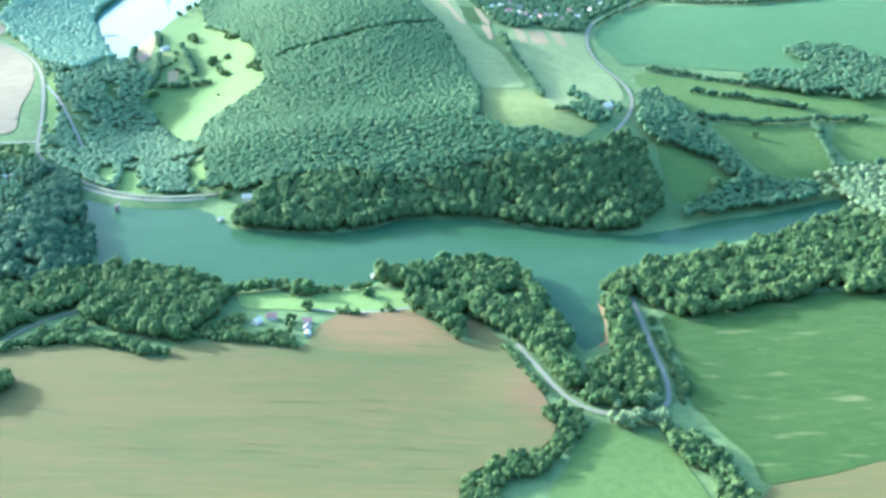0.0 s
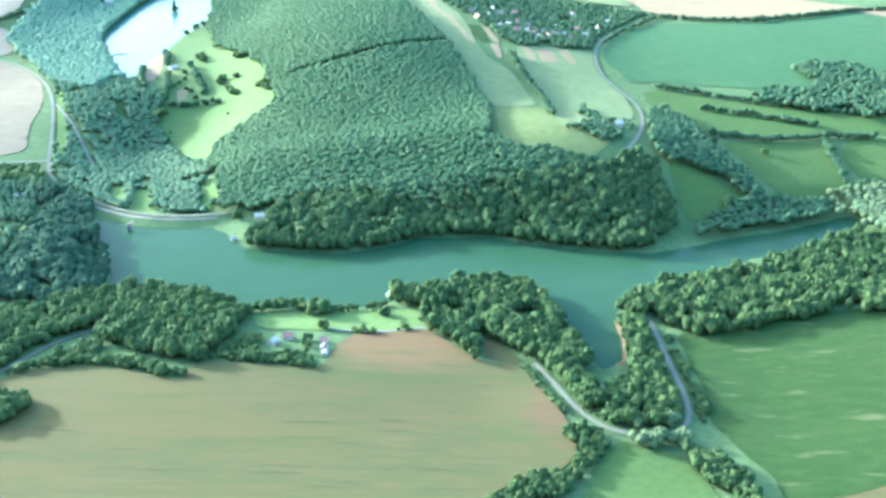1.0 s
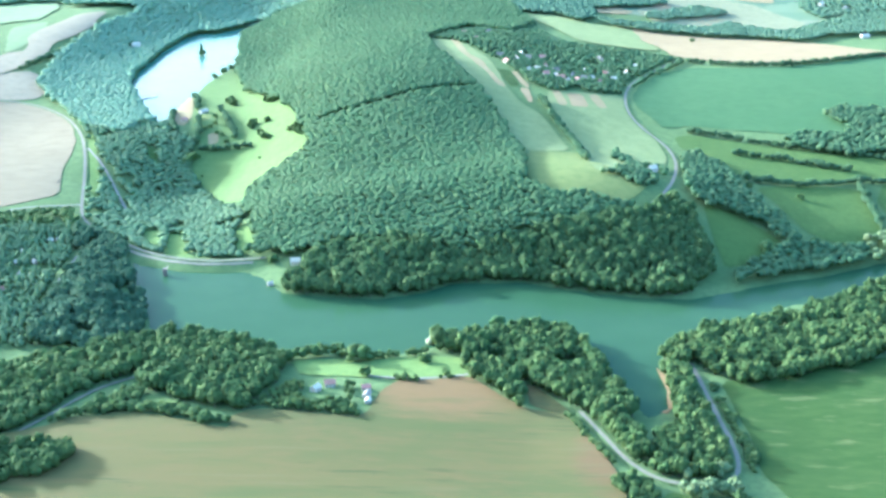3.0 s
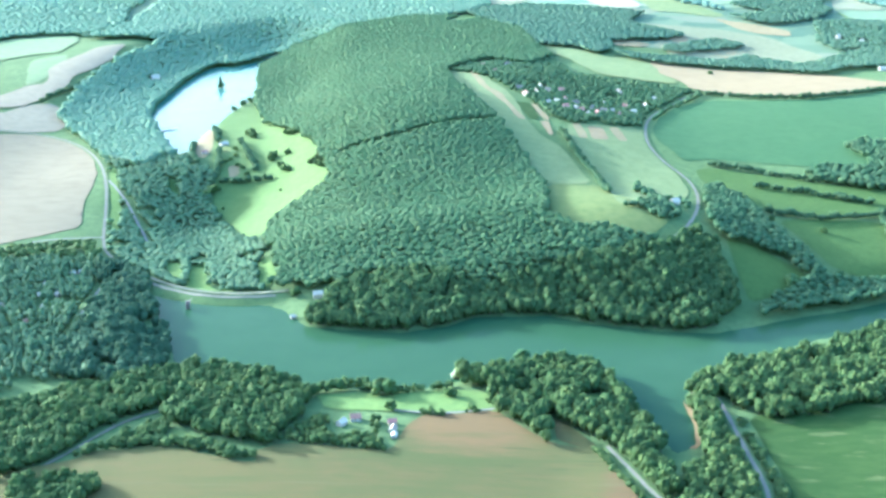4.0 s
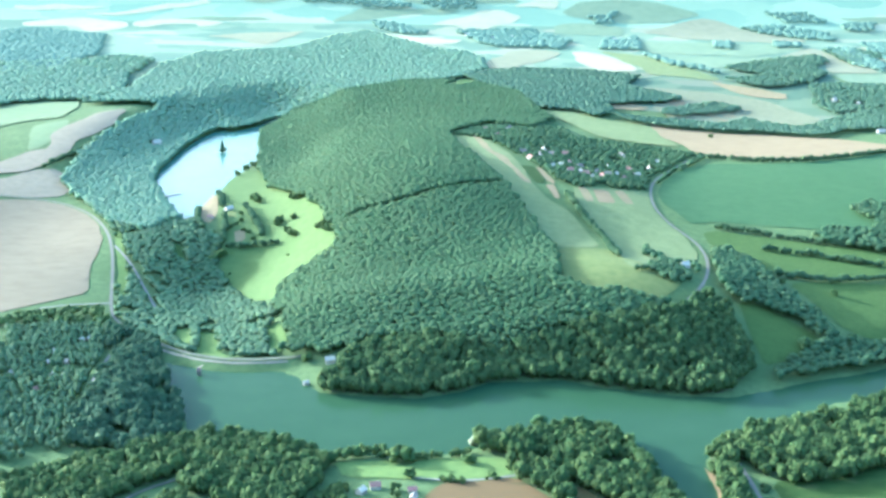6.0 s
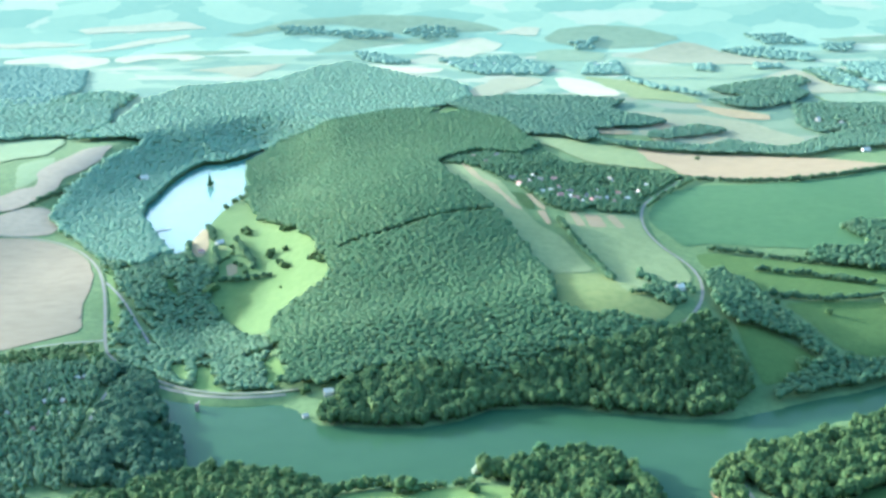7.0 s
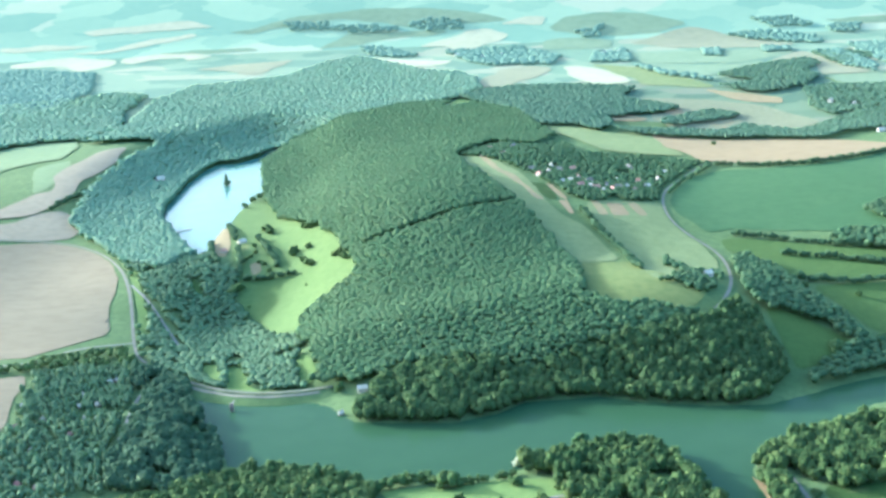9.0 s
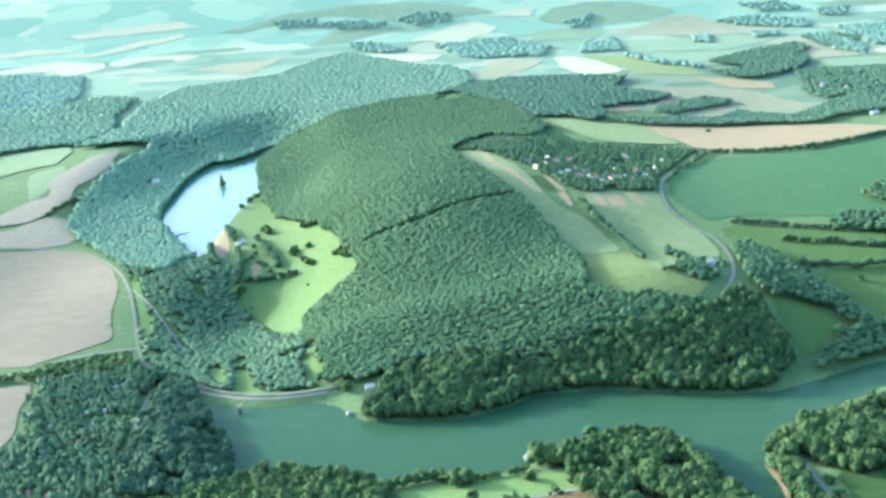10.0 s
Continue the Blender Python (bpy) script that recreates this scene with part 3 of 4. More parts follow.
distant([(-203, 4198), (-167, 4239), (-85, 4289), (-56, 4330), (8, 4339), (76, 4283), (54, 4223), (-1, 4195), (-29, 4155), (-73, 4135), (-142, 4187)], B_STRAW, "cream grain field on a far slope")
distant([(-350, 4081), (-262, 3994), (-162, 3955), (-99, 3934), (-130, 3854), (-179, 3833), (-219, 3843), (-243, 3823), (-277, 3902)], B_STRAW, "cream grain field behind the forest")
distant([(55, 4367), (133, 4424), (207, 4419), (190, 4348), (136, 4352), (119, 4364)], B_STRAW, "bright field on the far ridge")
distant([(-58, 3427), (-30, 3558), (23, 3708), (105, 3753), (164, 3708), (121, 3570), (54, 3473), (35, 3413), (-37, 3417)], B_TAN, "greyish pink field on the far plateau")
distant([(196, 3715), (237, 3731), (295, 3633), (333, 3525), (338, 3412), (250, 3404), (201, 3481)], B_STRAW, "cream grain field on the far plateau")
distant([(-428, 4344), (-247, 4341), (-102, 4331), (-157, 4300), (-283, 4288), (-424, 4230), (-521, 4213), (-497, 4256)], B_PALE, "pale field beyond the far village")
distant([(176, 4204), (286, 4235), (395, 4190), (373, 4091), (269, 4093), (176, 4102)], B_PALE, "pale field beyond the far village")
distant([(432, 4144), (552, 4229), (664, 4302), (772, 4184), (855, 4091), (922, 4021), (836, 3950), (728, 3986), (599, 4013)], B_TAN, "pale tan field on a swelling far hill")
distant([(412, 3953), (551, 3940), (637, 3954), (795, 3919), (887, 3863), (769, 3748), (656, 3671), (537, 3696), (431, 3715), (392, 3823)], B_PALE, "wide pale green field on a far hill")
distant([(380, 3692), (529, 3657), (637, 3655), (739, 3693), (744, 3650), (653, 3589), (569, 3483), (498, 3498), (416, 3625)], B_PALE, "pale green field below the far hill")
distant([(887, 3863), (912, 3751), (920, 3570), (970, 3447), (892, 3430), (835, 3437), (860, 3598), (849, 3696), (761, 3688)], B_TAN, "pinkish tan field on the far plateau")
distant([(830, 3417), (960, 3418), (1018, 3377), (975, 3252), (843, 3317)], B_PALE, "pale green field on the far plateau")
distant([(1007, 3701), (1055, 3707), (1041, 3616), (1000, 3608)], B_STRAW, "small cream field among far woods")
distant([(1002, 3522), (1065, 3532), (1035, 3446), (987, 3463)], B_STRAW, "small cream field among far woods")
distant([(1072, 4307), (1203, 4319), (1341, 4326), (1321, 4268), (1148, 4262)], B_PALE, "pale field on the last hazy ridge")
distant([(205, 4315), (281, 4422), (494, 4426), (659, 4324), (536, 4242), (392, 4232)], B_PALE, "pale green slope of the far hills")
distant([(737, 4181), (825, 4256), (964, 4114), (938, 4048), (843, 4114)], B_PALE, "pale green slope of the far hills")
FAR_WOODS.append([(-1438, 4058), (-1148, 3911), (-1075, 3554), (-1117, 3259), (-1182, 3111), (-1476, 3961)])
FAR_WOODS.append([(-653, 4437), (-505, 4431), (-502, 4369), (-630, 4378)])
FAR_WOODS.append([(-246, 4382), (-171, 4435), (-80, 4413), (-64, 4351), (-174, 4332)])
FAR_WOODS.append([(292, 4286), (389, 4337), (360, 4226), (306, 4223)])
FAR_WOODS.append([(-371, 4223), (-282, 4175), (-204, 4075), (-263, 4044), (-350, 4112), (-388, 4202)])
FAR_WOODS.append([(-503, 4380), (-430, 4405), (-265, 4371), (-265, 4341), (-428, 4344)])
FAR_WOODS.append([(-126, 4116), (-21, 4134), (102, 4159), (154, 4053), (211, 3937), (170, 3768), (76, 3786), (-4, 3790), (-64, 3893)])
FAR_WOODS.append([(316, 3986), (417, 4044), (393, 3772), (282, 3777)])
FAR_WOODS.append([(624, 3957), (679, 3956), (652, 3807), (611, 3826)])
FAR_WOODS.append([(807, 3968), (883, 3938), (854, 3862), (783, 3839)])
FAR_WOODS.append([(917, 3824), (1008, 3859), (993, 3706), (1015, 3560), (970, 3447), (928, 3546)])
FAR_WOODS.append([(758, 4198), (873, 4233), (1008, 4144), (1003, 4008), (916, 4064), (799, 4146)])
FAR_WOODS.append([(1059, 3970), (1207, 3974), (1079, 3571), (1035, 3575), (1039, 3754)])
FAR_WOODS.append([(1074, 4252), (1184, 4261), (1163, 4192), (1070, 4178)])
FAR_WOODS.append([(846, 4346), (991, 4341), (1041, 4262), (914, 4255)])
FAR_WOODS.append([(397, 3700), (439, 3580), (543, 3427), (543, 3395), (430, 3531), (385, 3671)])


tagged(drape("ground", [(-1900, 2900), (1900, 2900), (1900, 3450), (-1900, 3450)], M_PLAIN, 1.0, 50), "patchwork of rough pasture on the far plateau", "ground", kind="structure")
# hazy distance: the last rolling country before the skyline, its haze painted and glowing
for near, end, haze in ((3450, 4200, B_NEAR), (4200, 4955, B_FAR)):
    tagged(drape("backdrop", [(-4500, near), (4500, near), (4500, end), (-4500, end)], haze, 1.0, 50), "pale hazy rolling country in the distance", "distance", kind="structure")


# ---- roads ----
def ribbon(name, line, width, material, label, lift, shift=0.0, step=9.0):
    pts = [Vector((x, y)) for x, y in line]
    for _ in range(2):
        pts = [pts[0]] + [q for a, b in zip(pts, pts[1:]) for q in (a.lerp(b, .25), a.lerp(b, .75))] + [pts[-1]]
    dense = [pts[0]]
    for a, b in zip(pts, pts[1:]):
        n = max(1, int((b - a).length / step))
        dense += [a.lerp(b, i / n) for i in range(1, n + 1)]
    bm = bmesh.new()
    rows = []
    for i, p in enumerate(dense):
        d = dense[min(i + 1, len(dense) - 1)] - dense[max(i - 1, 0)]
        side = Vector((-d.y, d.x)).normalized()
        w = width * (1 + 0.1 * math.sin(i * 1.7))
        cuts = [p + side * (shift + w * s) for s in (-.5, 0, .5)]
        zs = height([c.x for c in cuts], [c.y for c in cuts])
        rows.append([bm.verts.new((c.x, c.y, z + lift)) for c, z in zip(cuts, zs)])
    for a, b in zip(rows, rows[1:]):
        for j in (0, 1):
            bm.faces.new((a[j], a[j + 1], b[j + 1], b[j]))
    bmesh.ops.recalc_face_normals(bm, faces=bm.faces[:])
    if sum(f.normal.z for f in bm.faces) < 0:
        bmesh.ops.reverse_faces(bm, faces=bm.faces[:])
    return tagged(part(name, bm, material), label, name, kind="structure")


def road(line):
    CLEAR.append(line)
    ribbon("verge", line, 8.5, M_GROUND, "rough grass verge beside the country road", 1.0)
    ribbon("road", line, 4.2, M_ASPHALT, "pale worn asphalt country road", 1.2)


def track(line):
    CLEAR.append(line)
    ribbon("track", line, 3.6, M_GRAVEL, "pale gravel farm track", 1.1)


HEDGES, CLEAR = [], [DAM, [(-260, 1901), (-210, 1909), (-169, 1925), (-140, 1950), (-111, 1971), (-37, 2023)]]


def hedge(line, wide=4.4, tall=9.5):
    HEDGES.append((line, wide, tall))


hedge([(279, 1950), (324, 1937), (401, 1901), (491, 1867), (558, 1846)])
hedge([(337, 1867), (407, 1844), (487, 1811)])
hedge([(331, 1765), (399, 1758), (487, 1776), (555, 1772)])
hedge([(483, 1759), (483, 1705), (486, 1646), (501, 1641), (554, 1657)])
hedge([(297, 2403), (359, 2381), (434, 2354), (514, 2354), (608, 2401), (705, 2482), (844, 2538)])
hedge([(-830, 2295), (-807, 2370), (-790, 2458), (-765, 2595)])
hedge([(63, 2023), (81, 1945), (104, 1858), (113, 1747)])
hedge([(-448, 2108), (-424, 2042), (-398, 1972)])
hedge([(-462, 1927), (-434, 1939), (-392, 1942), (-368, 1938)])
hedge([(-521, 2100), (-506, 2012), (-484, 1975)])
hedge([(-472, 2060), (-460, 1982), (-456, 1945)])
hedge([(-513, 2222), (-498, 2175), (-484, 2107)])
hedge([(50, 1130), (63, 1092), (74, 1062), (86, 1038)], 3.4, 5.5)
hedge([(70, 1142), (87, 1096), (101, 1053), (119, 1027)], 3.4, 8)
hedge([(-104, 1258), (-92, 1264), (-84, 1272)], 4.2, 8)
hedge([(-112, 1192), (-95, 1190)], 3, 6)
hedge([(-68, 1201), (-52, 1205)], 2.6, 5)
road([(-1115, 2128), (-848, 2144), (-765, 2144), (-696, 2088), (-640, 1989), (-607, 1894), (-588, 1819), (-564, 1715), (-545, 1653), (-512, 1620), (-484, 1584), (-456, 1554), (-421, 1528), (-381, 1513), (-341, 1511), (-303, 1521), (-277, 1530)])
road([(329, 2413), (276, 2309), (223, 2208), (201, 2110), (195, 2024), (209, 1957), (230, 1909), (242, 1869), (243, 1806), (222, 1692), (201, 1635), (173, 1593), (145, 1571)])
road([(181, 1254), (185, 1197), (188, 1127), (192, 1076), (191, 1046), (185, 1025), (169, 1009), (133, 1010), (113, 1020), (93, 1048), (78, 1092), (61, 1138)])
track([(-142, 1201), (-111, 1196), (-78, 1199), (-42, 1213)])
track([(-609, 1914), (-567, 1851), (-531, 1780), (-505, 1721)])
track([(-818, 1608), (-679, 1612), (-650, 1658), (-614, 1684), (-578, 1699), (-562, 1711)])
track([(-504, 1561), (-516, 1533), (-511, 1468), (-506, 1397), (-508, 1339)])
LANE = [(-500, 1000), (-464, 1038), (-444, 1066), (-427, 1091), (-408, 1131), (-390, 1164), (-359, 1192)]
CLEAR.append(LANE)
ribbon("track", LANE, 3.2, M_ASPHALT, "narrow shaded lane between trees", 1.1)
ribbon("mud_bank", [(143, 1246), (151, 1222), (153, 1198), (150, 1165), (140, 1142)], 7, M_SOIL, "brown muddy bank along the inlet", 0.7)
ribbon("dam_facing", DAM[1:-1], 4, M_CONCRETE, "sloping stone facing on the water side of the dam", 0.5, shift=-8)


# ---- trees ----
def lump(level, seed, squash=0.9, rough=0.46):
    """A ragged closed clump of leaves as arrays."""
    bm = bmesh.new()
    bmesh.ops.create_icosphere(bm, subdivisions=level, radius=1)
    off = Vector((seed * 7.3, seed * 3.1, seed * 5.7))
    for v in bm.verts:
        p = v.co.copy()
        r = 1 + rough * noise.noise(p * 1.6 + off) + rough * 0.9 * noise.noise(p * 3.4 + off) + 0.6 * rough * noise.noise(p * 8 + off)
        v.co = Vector((p.x * r, p.y * r, p.z * r * squash))
    bmesh.ops.delete(bm, geom=[f for f in bm.faces if f.calc_center_median().z < -0.62], context='FACES')
    bm.verts.index_update()
    vs = np.array([v.co[:] for v in bm.verts])
    fs = np.array([[v.index for v in f.verts] for f in bm.faces])
    bm.free()
    return vs, fs


def joined(pieces):
    vs, fs, n = [], [], 0
    for v, f in pieces:
        vs.append(v)
        fs.append(f + n)
        n += len(v)
    return np.concatenate(vs), np.concatenate(fs)


def crown_kind(clumps, seed, core=.84, small=(.34, .5)):
    """A crown as a ragged core with smaller clumps of leaves standing out of it; what the core hides is cut away."""
    rng = np.random.default_rng(seed)
    v, f = lump(1, seed, rough=0.2)
    f = f[v[f].mean(1)[:, 2] > -.75]
    pieces = [(v * (core, core, .88), f)]
    for i in range(clumps):
        v, f = lump(1, seed * 11 + i, rough=0.5)
        a, up = i * 2.4 + rng.uniform(-.4, .4), (i + .5) / clumps
        side = math.sqrt(1 - up * up) * rng.uniform(.6, .8)
        v = v * rng.uniform(*small) * (1, 1, rng.uniform(.85, 1.3)) + (math.cos(a) * side, math.sin(a) * side, up * .72 - .08)
        hidden = np.hypot(np.hypot(v[:, 0] / core, v[:, 1] / core), v[:, 2] / .88) < .86
        pieces.append((v, f[~hidden[f].all(1)]))
    v, f = joined(pieces)
    used, f = np.unique(f, return_inverse=True)
    return v[used], f.reshape(-1, 3)


CROWNS = {2: [crown_kind(9, s, .92, (.32, .46)) for s in range(1, 13)], 1: [crown_kind(1, s, .98, (.4, .5)) for s in range(21, 31)], 0: [crown_kind(0, s, 1.0) for s in range(41, 47)],
          3: [crown_kind(2, s, .95, (.4, .55)) for s in range(51, 61)]}


def trunk_shape(sides=5):
    a = np.arange(sides) * 2 * math.pi / sides
    ring = np.stack([np.cos(a), np.sin(a)], -1)
    v = np.concatenate([np.c_[ring, np.zeros(sides)], np.c_[ring * .5, np.ones(sides)]])
    f = [[i, (i + 1) % sides, sides + i] for i in range(sides)] + [[(i + 1) % sides, sides + (i + 1) % sides, sides + i] for i in range(sides)]
    return v, np.array(f)


def grow(spots, radius, tall, material, near, seed, vigour=None):
    """One mesh of trees at the spots: trunks and ragged crowns."""
    rng = np.random.default_rng(seed)
    vs, fs, mi, n = [], [], [], 0
    tv, tf = trunk_shape()
    zs = height(spots[:, 0], spots[:, 1])
    vigour = np.ones(len(spots)) if vigour is None else vigour
    for (x, y), z, vig in zip(spots, zs, vigour):
        s = vig * (rng.uniform(.82, 1.16) if near < 2 else rng.uniform(.68, 1.2)) * (1 if near < 2 or rng.random() > .22 else rng.uniform(1.1, 1.45))
        h, r = tall * (.55 + .45 * s) * (rng.uniform(.75, 1.2) if near > 1 else rng.uniform(.94, 1.06)), radius * s
        v, f = CROWNS[near][rng.integers(len(CROWNS[near]))]
        a = rng.uniform(0, 6.28)
        c, q = math.cos(a) * r, math.sin(a) * r
        half = h * .47 if near > 1 else min(h * .46, r * (.95 if near else .6))
        vs.append(np.stack([v[:, 0] * c - v[:, 1] * q + x, v[:, 0] * q + v[:, 1] * c + y, v[:, 2] * half * 1.1 + z + h - half], -1))
        fs.append(f + n)
        mi.append(np.zeros(len(f)))
        n += len(v)
        if near == 2:
            vs.append(tv * (.4 * s, .4 * s, h * .6) + (x, y, z - .3))
            fs.append(tf + n)
            mi.append(np.ones(len(tf)))
            n += len(tv)
    return mesh_from("trees", np.concatenate(vs), np.concatenate(fs), [material, M_BARK], np.concatenate(mi), smooth=True)


COUNT = [0]
VILLAGE = [(-57, 2479), (-13, 2509), (43, 2320), (53, 2290), (50, 2197), (81, 2240), (95, 2184), (104, 2170), (123, 2195), (130, 2164), (142, 2186), (156, 2198), (221, 2268), (242, 2331), (79, 2181), (113, 2155), (15, 2233), (5, 2275), (-36, 2412), (33, 2264), (66, 2215), (97, 2217), (148, 2251), (183, 2247), (194, 2215), (166, 2171), (183, 2357), (79, 2309)]
CABINS = [(-638, 1477), (-606, 1442), (-565, 1380), (-574, 1482), (-560, 1445), (-587, 1285), (-559, 1561), (-546, 1441), (-565, 1275), (-552, 1568), (-579, 1516), (-565, 1403), (-597, 1362), (-555, 1487), (-630, 1420)]
YARDS = [(-93, 4045), (-20, 3972), (37, 4000), (340, 3973), (360, 4001), (384, 3988), (-250, 1509), (-136, 1150), (-174, 1174), (-186, 1162), (-138, 1177), (199, 1733), (756, 3097), (804, 3073), (760, 2747), (-699, 2589), (-471, 2092), (-491, 2040)]


def wood(poly, gap, radius, tall, material, label, near, ragged=0.0):
    COUNT[0] += 1
    rng = np.random.default_rng(COUNT[0])
    xs, ys = [p[0] for p in poly], [p[1] for p in poly]
    a, b = np.meshgrid(np.arange(min(xs), max(xs), gap), np.arange(min(ys), max(ys), gap * .9))
    a = a.astype(float)
    a[::2] += gap / 2
    p = np.stack([a.ravel(), b.ravel()], -1) + rng.uniform(-.42, .42, (a.size, 2)) * gap
    stray = np.array([[noise.noise(Vector((x / 22, y / 22, 4))), noise.noise(Vector((x / 22, y / 22, 8)))] for x, y in p]) * 8
    p = p[inside(poly, p[:, 0] + stray[:, 0], p[:, 1] + stray[:, 1])]
    keep = ~inside(LAKE, p[:, 0], p[:, 1]) & ~inside(UPPER_LAKE, p[:, 0], p[:, 1]) & (rng.random(len(p)) > .02)
    for line in CLEAR:
        keep &= away(line, p[:, 0], p[:, 1]) > (6.8 if line is CLEAR[1] else 7.0)
    for glade in GLADES:
        keep &= ~inside(glade, p[:, 0], p[:, 1])
    for x, y in YARDS:
        keep &= np.hypot(p[:, 0] - x, (p[:, 1] - y + 9) * .55) > 14
    for x, y in VILLAGE + CABINS:
        keep &= (np.hypot(p[:, 0] - x, (p[:, 1] - y + 6) * .65) > radius + 2.5)
    stand_of = np.array([noise.noise(Vector((x / 45, y / 45, COUNT[0]))) + .6 * noise.noise(Vector((x / 17, y / 17, 3))) for x, y in p])
    if ragged:
        keep &= stand_of > -.62 + ragged
    p, stand_of = p[keep], stand_of[keep]
    if not len(p):
        return
    ob = new("woodland", grow(p, radius, tall, material, near, COUNT[0], 1 + .3 * stand_of if near == 2 else None))
    tagged(ob, label, "woodland", kind="stuff")


wood([(-323, 1533), (-305, 1563), (-321, 1615), (-343, 1703), (-345, 1771), (-315, 1792), (-276, 1815), (-271, 1837), (-289, 1914), (-317, 2002), (-351, 2076), (-424, 2217), (-467, 2390), (-502, 2592), (-522, 2766), (-485, 2989), (-410, 3017), (-312, 3099), (-236, 3174), (-156, 3186), (-75, 3145), (24, 2993), (51, 2825), (76, 2674), (33, 2529), (-52, 2568), (-128, 2407), (-108, 2272), (-65, 2114), (-33, 2020), (-5, 1915), (14, 1827), (27, 1757), (28, 1635), (67, 1606), (95, 1610), (128, 1597), (159, 1591), (104, 1572), (63, 1566), (7, 1556), (-48, 1547), (-81, 1547), (-129, 1550), (-169, 1555), (-223, 1538), (-249, 1521)],
     5.6, 5.0, 14, M_FOREST, "dense broadleaf forest covering a rounded hill", 1, 0)
wood([(-260, 1446), (-247, 1492), (-222, 1517), (-183, 1544), (-142, 1550), (-95, 1536), (-75, 1528), (-49, 1516), (-8, 1536), (54, 1548), (110, 1564), (168, 1583), (208, 1620), (234, 1604), (235, 1568), (245, 1538), (247, 1493), (202, 1447), (135, 1425), (74, 1437), (12, 1457), (-52, 1457), (-117, 1410), (-178, 1396), (-242, 1424)],
     7.0, 5.2, 17, M_SHORE, "broadleaf wood along the reservoir shore", 2, 0.05)
wood([(-150, 1556), (-95, 1540), (-49, 1520), (-8, 1540), (54, 1551), (110, 1566), (172, 1590), (150, 1596), (104, 1578), (63, 1570), (7, 1560), (-48, 1553), (-129, 1556)],
     6.0, 4.4, 12, M_FOREST, "low trees in the fold below the forest hill", 1, 0)
wood([(252, 1836), (279, 1850), (313, 1778), (317, 1704), (352, 1646), (369, 1575), (411, 1592), (451, 1608), (450, 1575), (400, 1538), (334, 1513), (270, 1472), (267, 1495), (295, 1525), (343, 1569), (338, 1581), (327, 1606), (287, 1628), (249, 1626), (232, 1656)],
     7.6, 5.2, 15, M_MID, "broadleaf belt along a stream valley", 1, 0.06)
wood([(461, 1623), (499, 1636), (549, 1640), (649, 1656), (603, 1511), (506, 1485), (465, 1525), (452, 1569)],
     8, 6, 15, M_WILLOW, "pale silvery willow wood at the head of the reservoir", 1, 0.06)
wood([(142, 1252), (173, 1298), (229, 1341), (308, 1377), (386, 1445), (444, 1519), (502, 1471), (639, 1501), (550, 1263), (440, 1261), (372, 1259), (267, 1216), (224, 1206), (196, 1228), (186, 1261), (175, 1246)],
     7.2, 5.4, 16, M_WOOD, "broadleaf wood between the crop field and the water", 2, 0.05)
wood([(143, 1243), (164, 1241), (172, 1197), (178, 1133), (183, 1075), (182, 1035), (161, 1020), (136, 1011), (115, 1026), (126, 1083), (148, 1110), (154, 1157), (145, 1202)],
     6.2, 4.5, 14, M_WOOD, "tree belt between the lane and the inlet", 2, 0.05)
wood([(182, 1231), (190, 1228), (197, 1164), (203, 1101), (207, 1050), (200, 1026), (195, 1059), (190, 1137)],
     4.6, 3.2, 5, M_WOOD, "hedge trees along the lane", 2, 0)
wood([(-76, 1282), (-68, 1324), (-51, 1346), (-15, 1365), (29, 1359), (65, 1345), (79, 1310), (90, 1247), (107, 1152), (109, 1089), (115, 1027), (99, 1038), (83, 1080), (56, 1138), (24, 1189), (-1, 1199), (8, 1158), (17, 1132), (0, 1144), (-19, 1181), (-40, 1214), (-46, 1253)],
     7.2, 5.4, 17, M_WOOD, "broadleaf wood on the peninsula", 2, 0.05)
wood([(71, 1124), (83, 1100), (100, 1047), (104, 1037), (92, 1045), (73, 1099)],
     6, 3, 6, M_WOOD, "low hedge along the lane", 2, 0)
wood([(-528, 1184), (-498, 1108), (-473, 1040), (-448, 1070), (-430, 1101), (-411, 1141), (-393, 1171), (-380, 1200), (-425, 1245)],
     7.2, 5.3, 13, M_WOOD, "broadleaf wood north of a sunken lane", 2, 0.03)
wood([(-418, 1088), (-398, 1101), (-378, 1101), (-353, 1112), (-350, 1128), (-343, 1150), (-354, 1164), (-374, 1134), (-390, 1112), (-408, 1100)],
     5.6, 3.9, 9, M_WOOD, "bushy trees between the lane and the stubble field", 2, 0)
wood([(-393, 1174), (-372, 1186), (-345, 1160), (-322, 1138), (-285, 1124), (-251, 1114), (-240, 1124), (-227, 1179), (-218, 1224), (-228, 1252), (-270, 1273), (-322, 1298), (-366, 1281), (-425, 1245), (-382, 1203)],
     7.2, 5.4, 15, M_WOOD, "broadleaf wood above the reservoir shore", 2, 0.05)
wood([(-360, 1118), (-352, 1128), (-336, 1120), (-312, 1122), (-289, 1113), (-276, 1101), (-250, 1087), (-255, 1083), (-278, 1087), (-306, 1099), (-329, 1107), (-354, 1112)],
     6.5, 4, 8, M_WOOD, "scrub along the edge of the stubble field", 2, 0.05)
wood([(-238, 1123), (-230, 1154), (-207, 1178), (-174, 1174), (-142, 1177), (-138, 1137), (-144, 1110), (-165, 1110), (-197, 1115)],
     5.9, 2.9, 7, M_WOOD, "orchard trees round the farm", 2, 0.05)
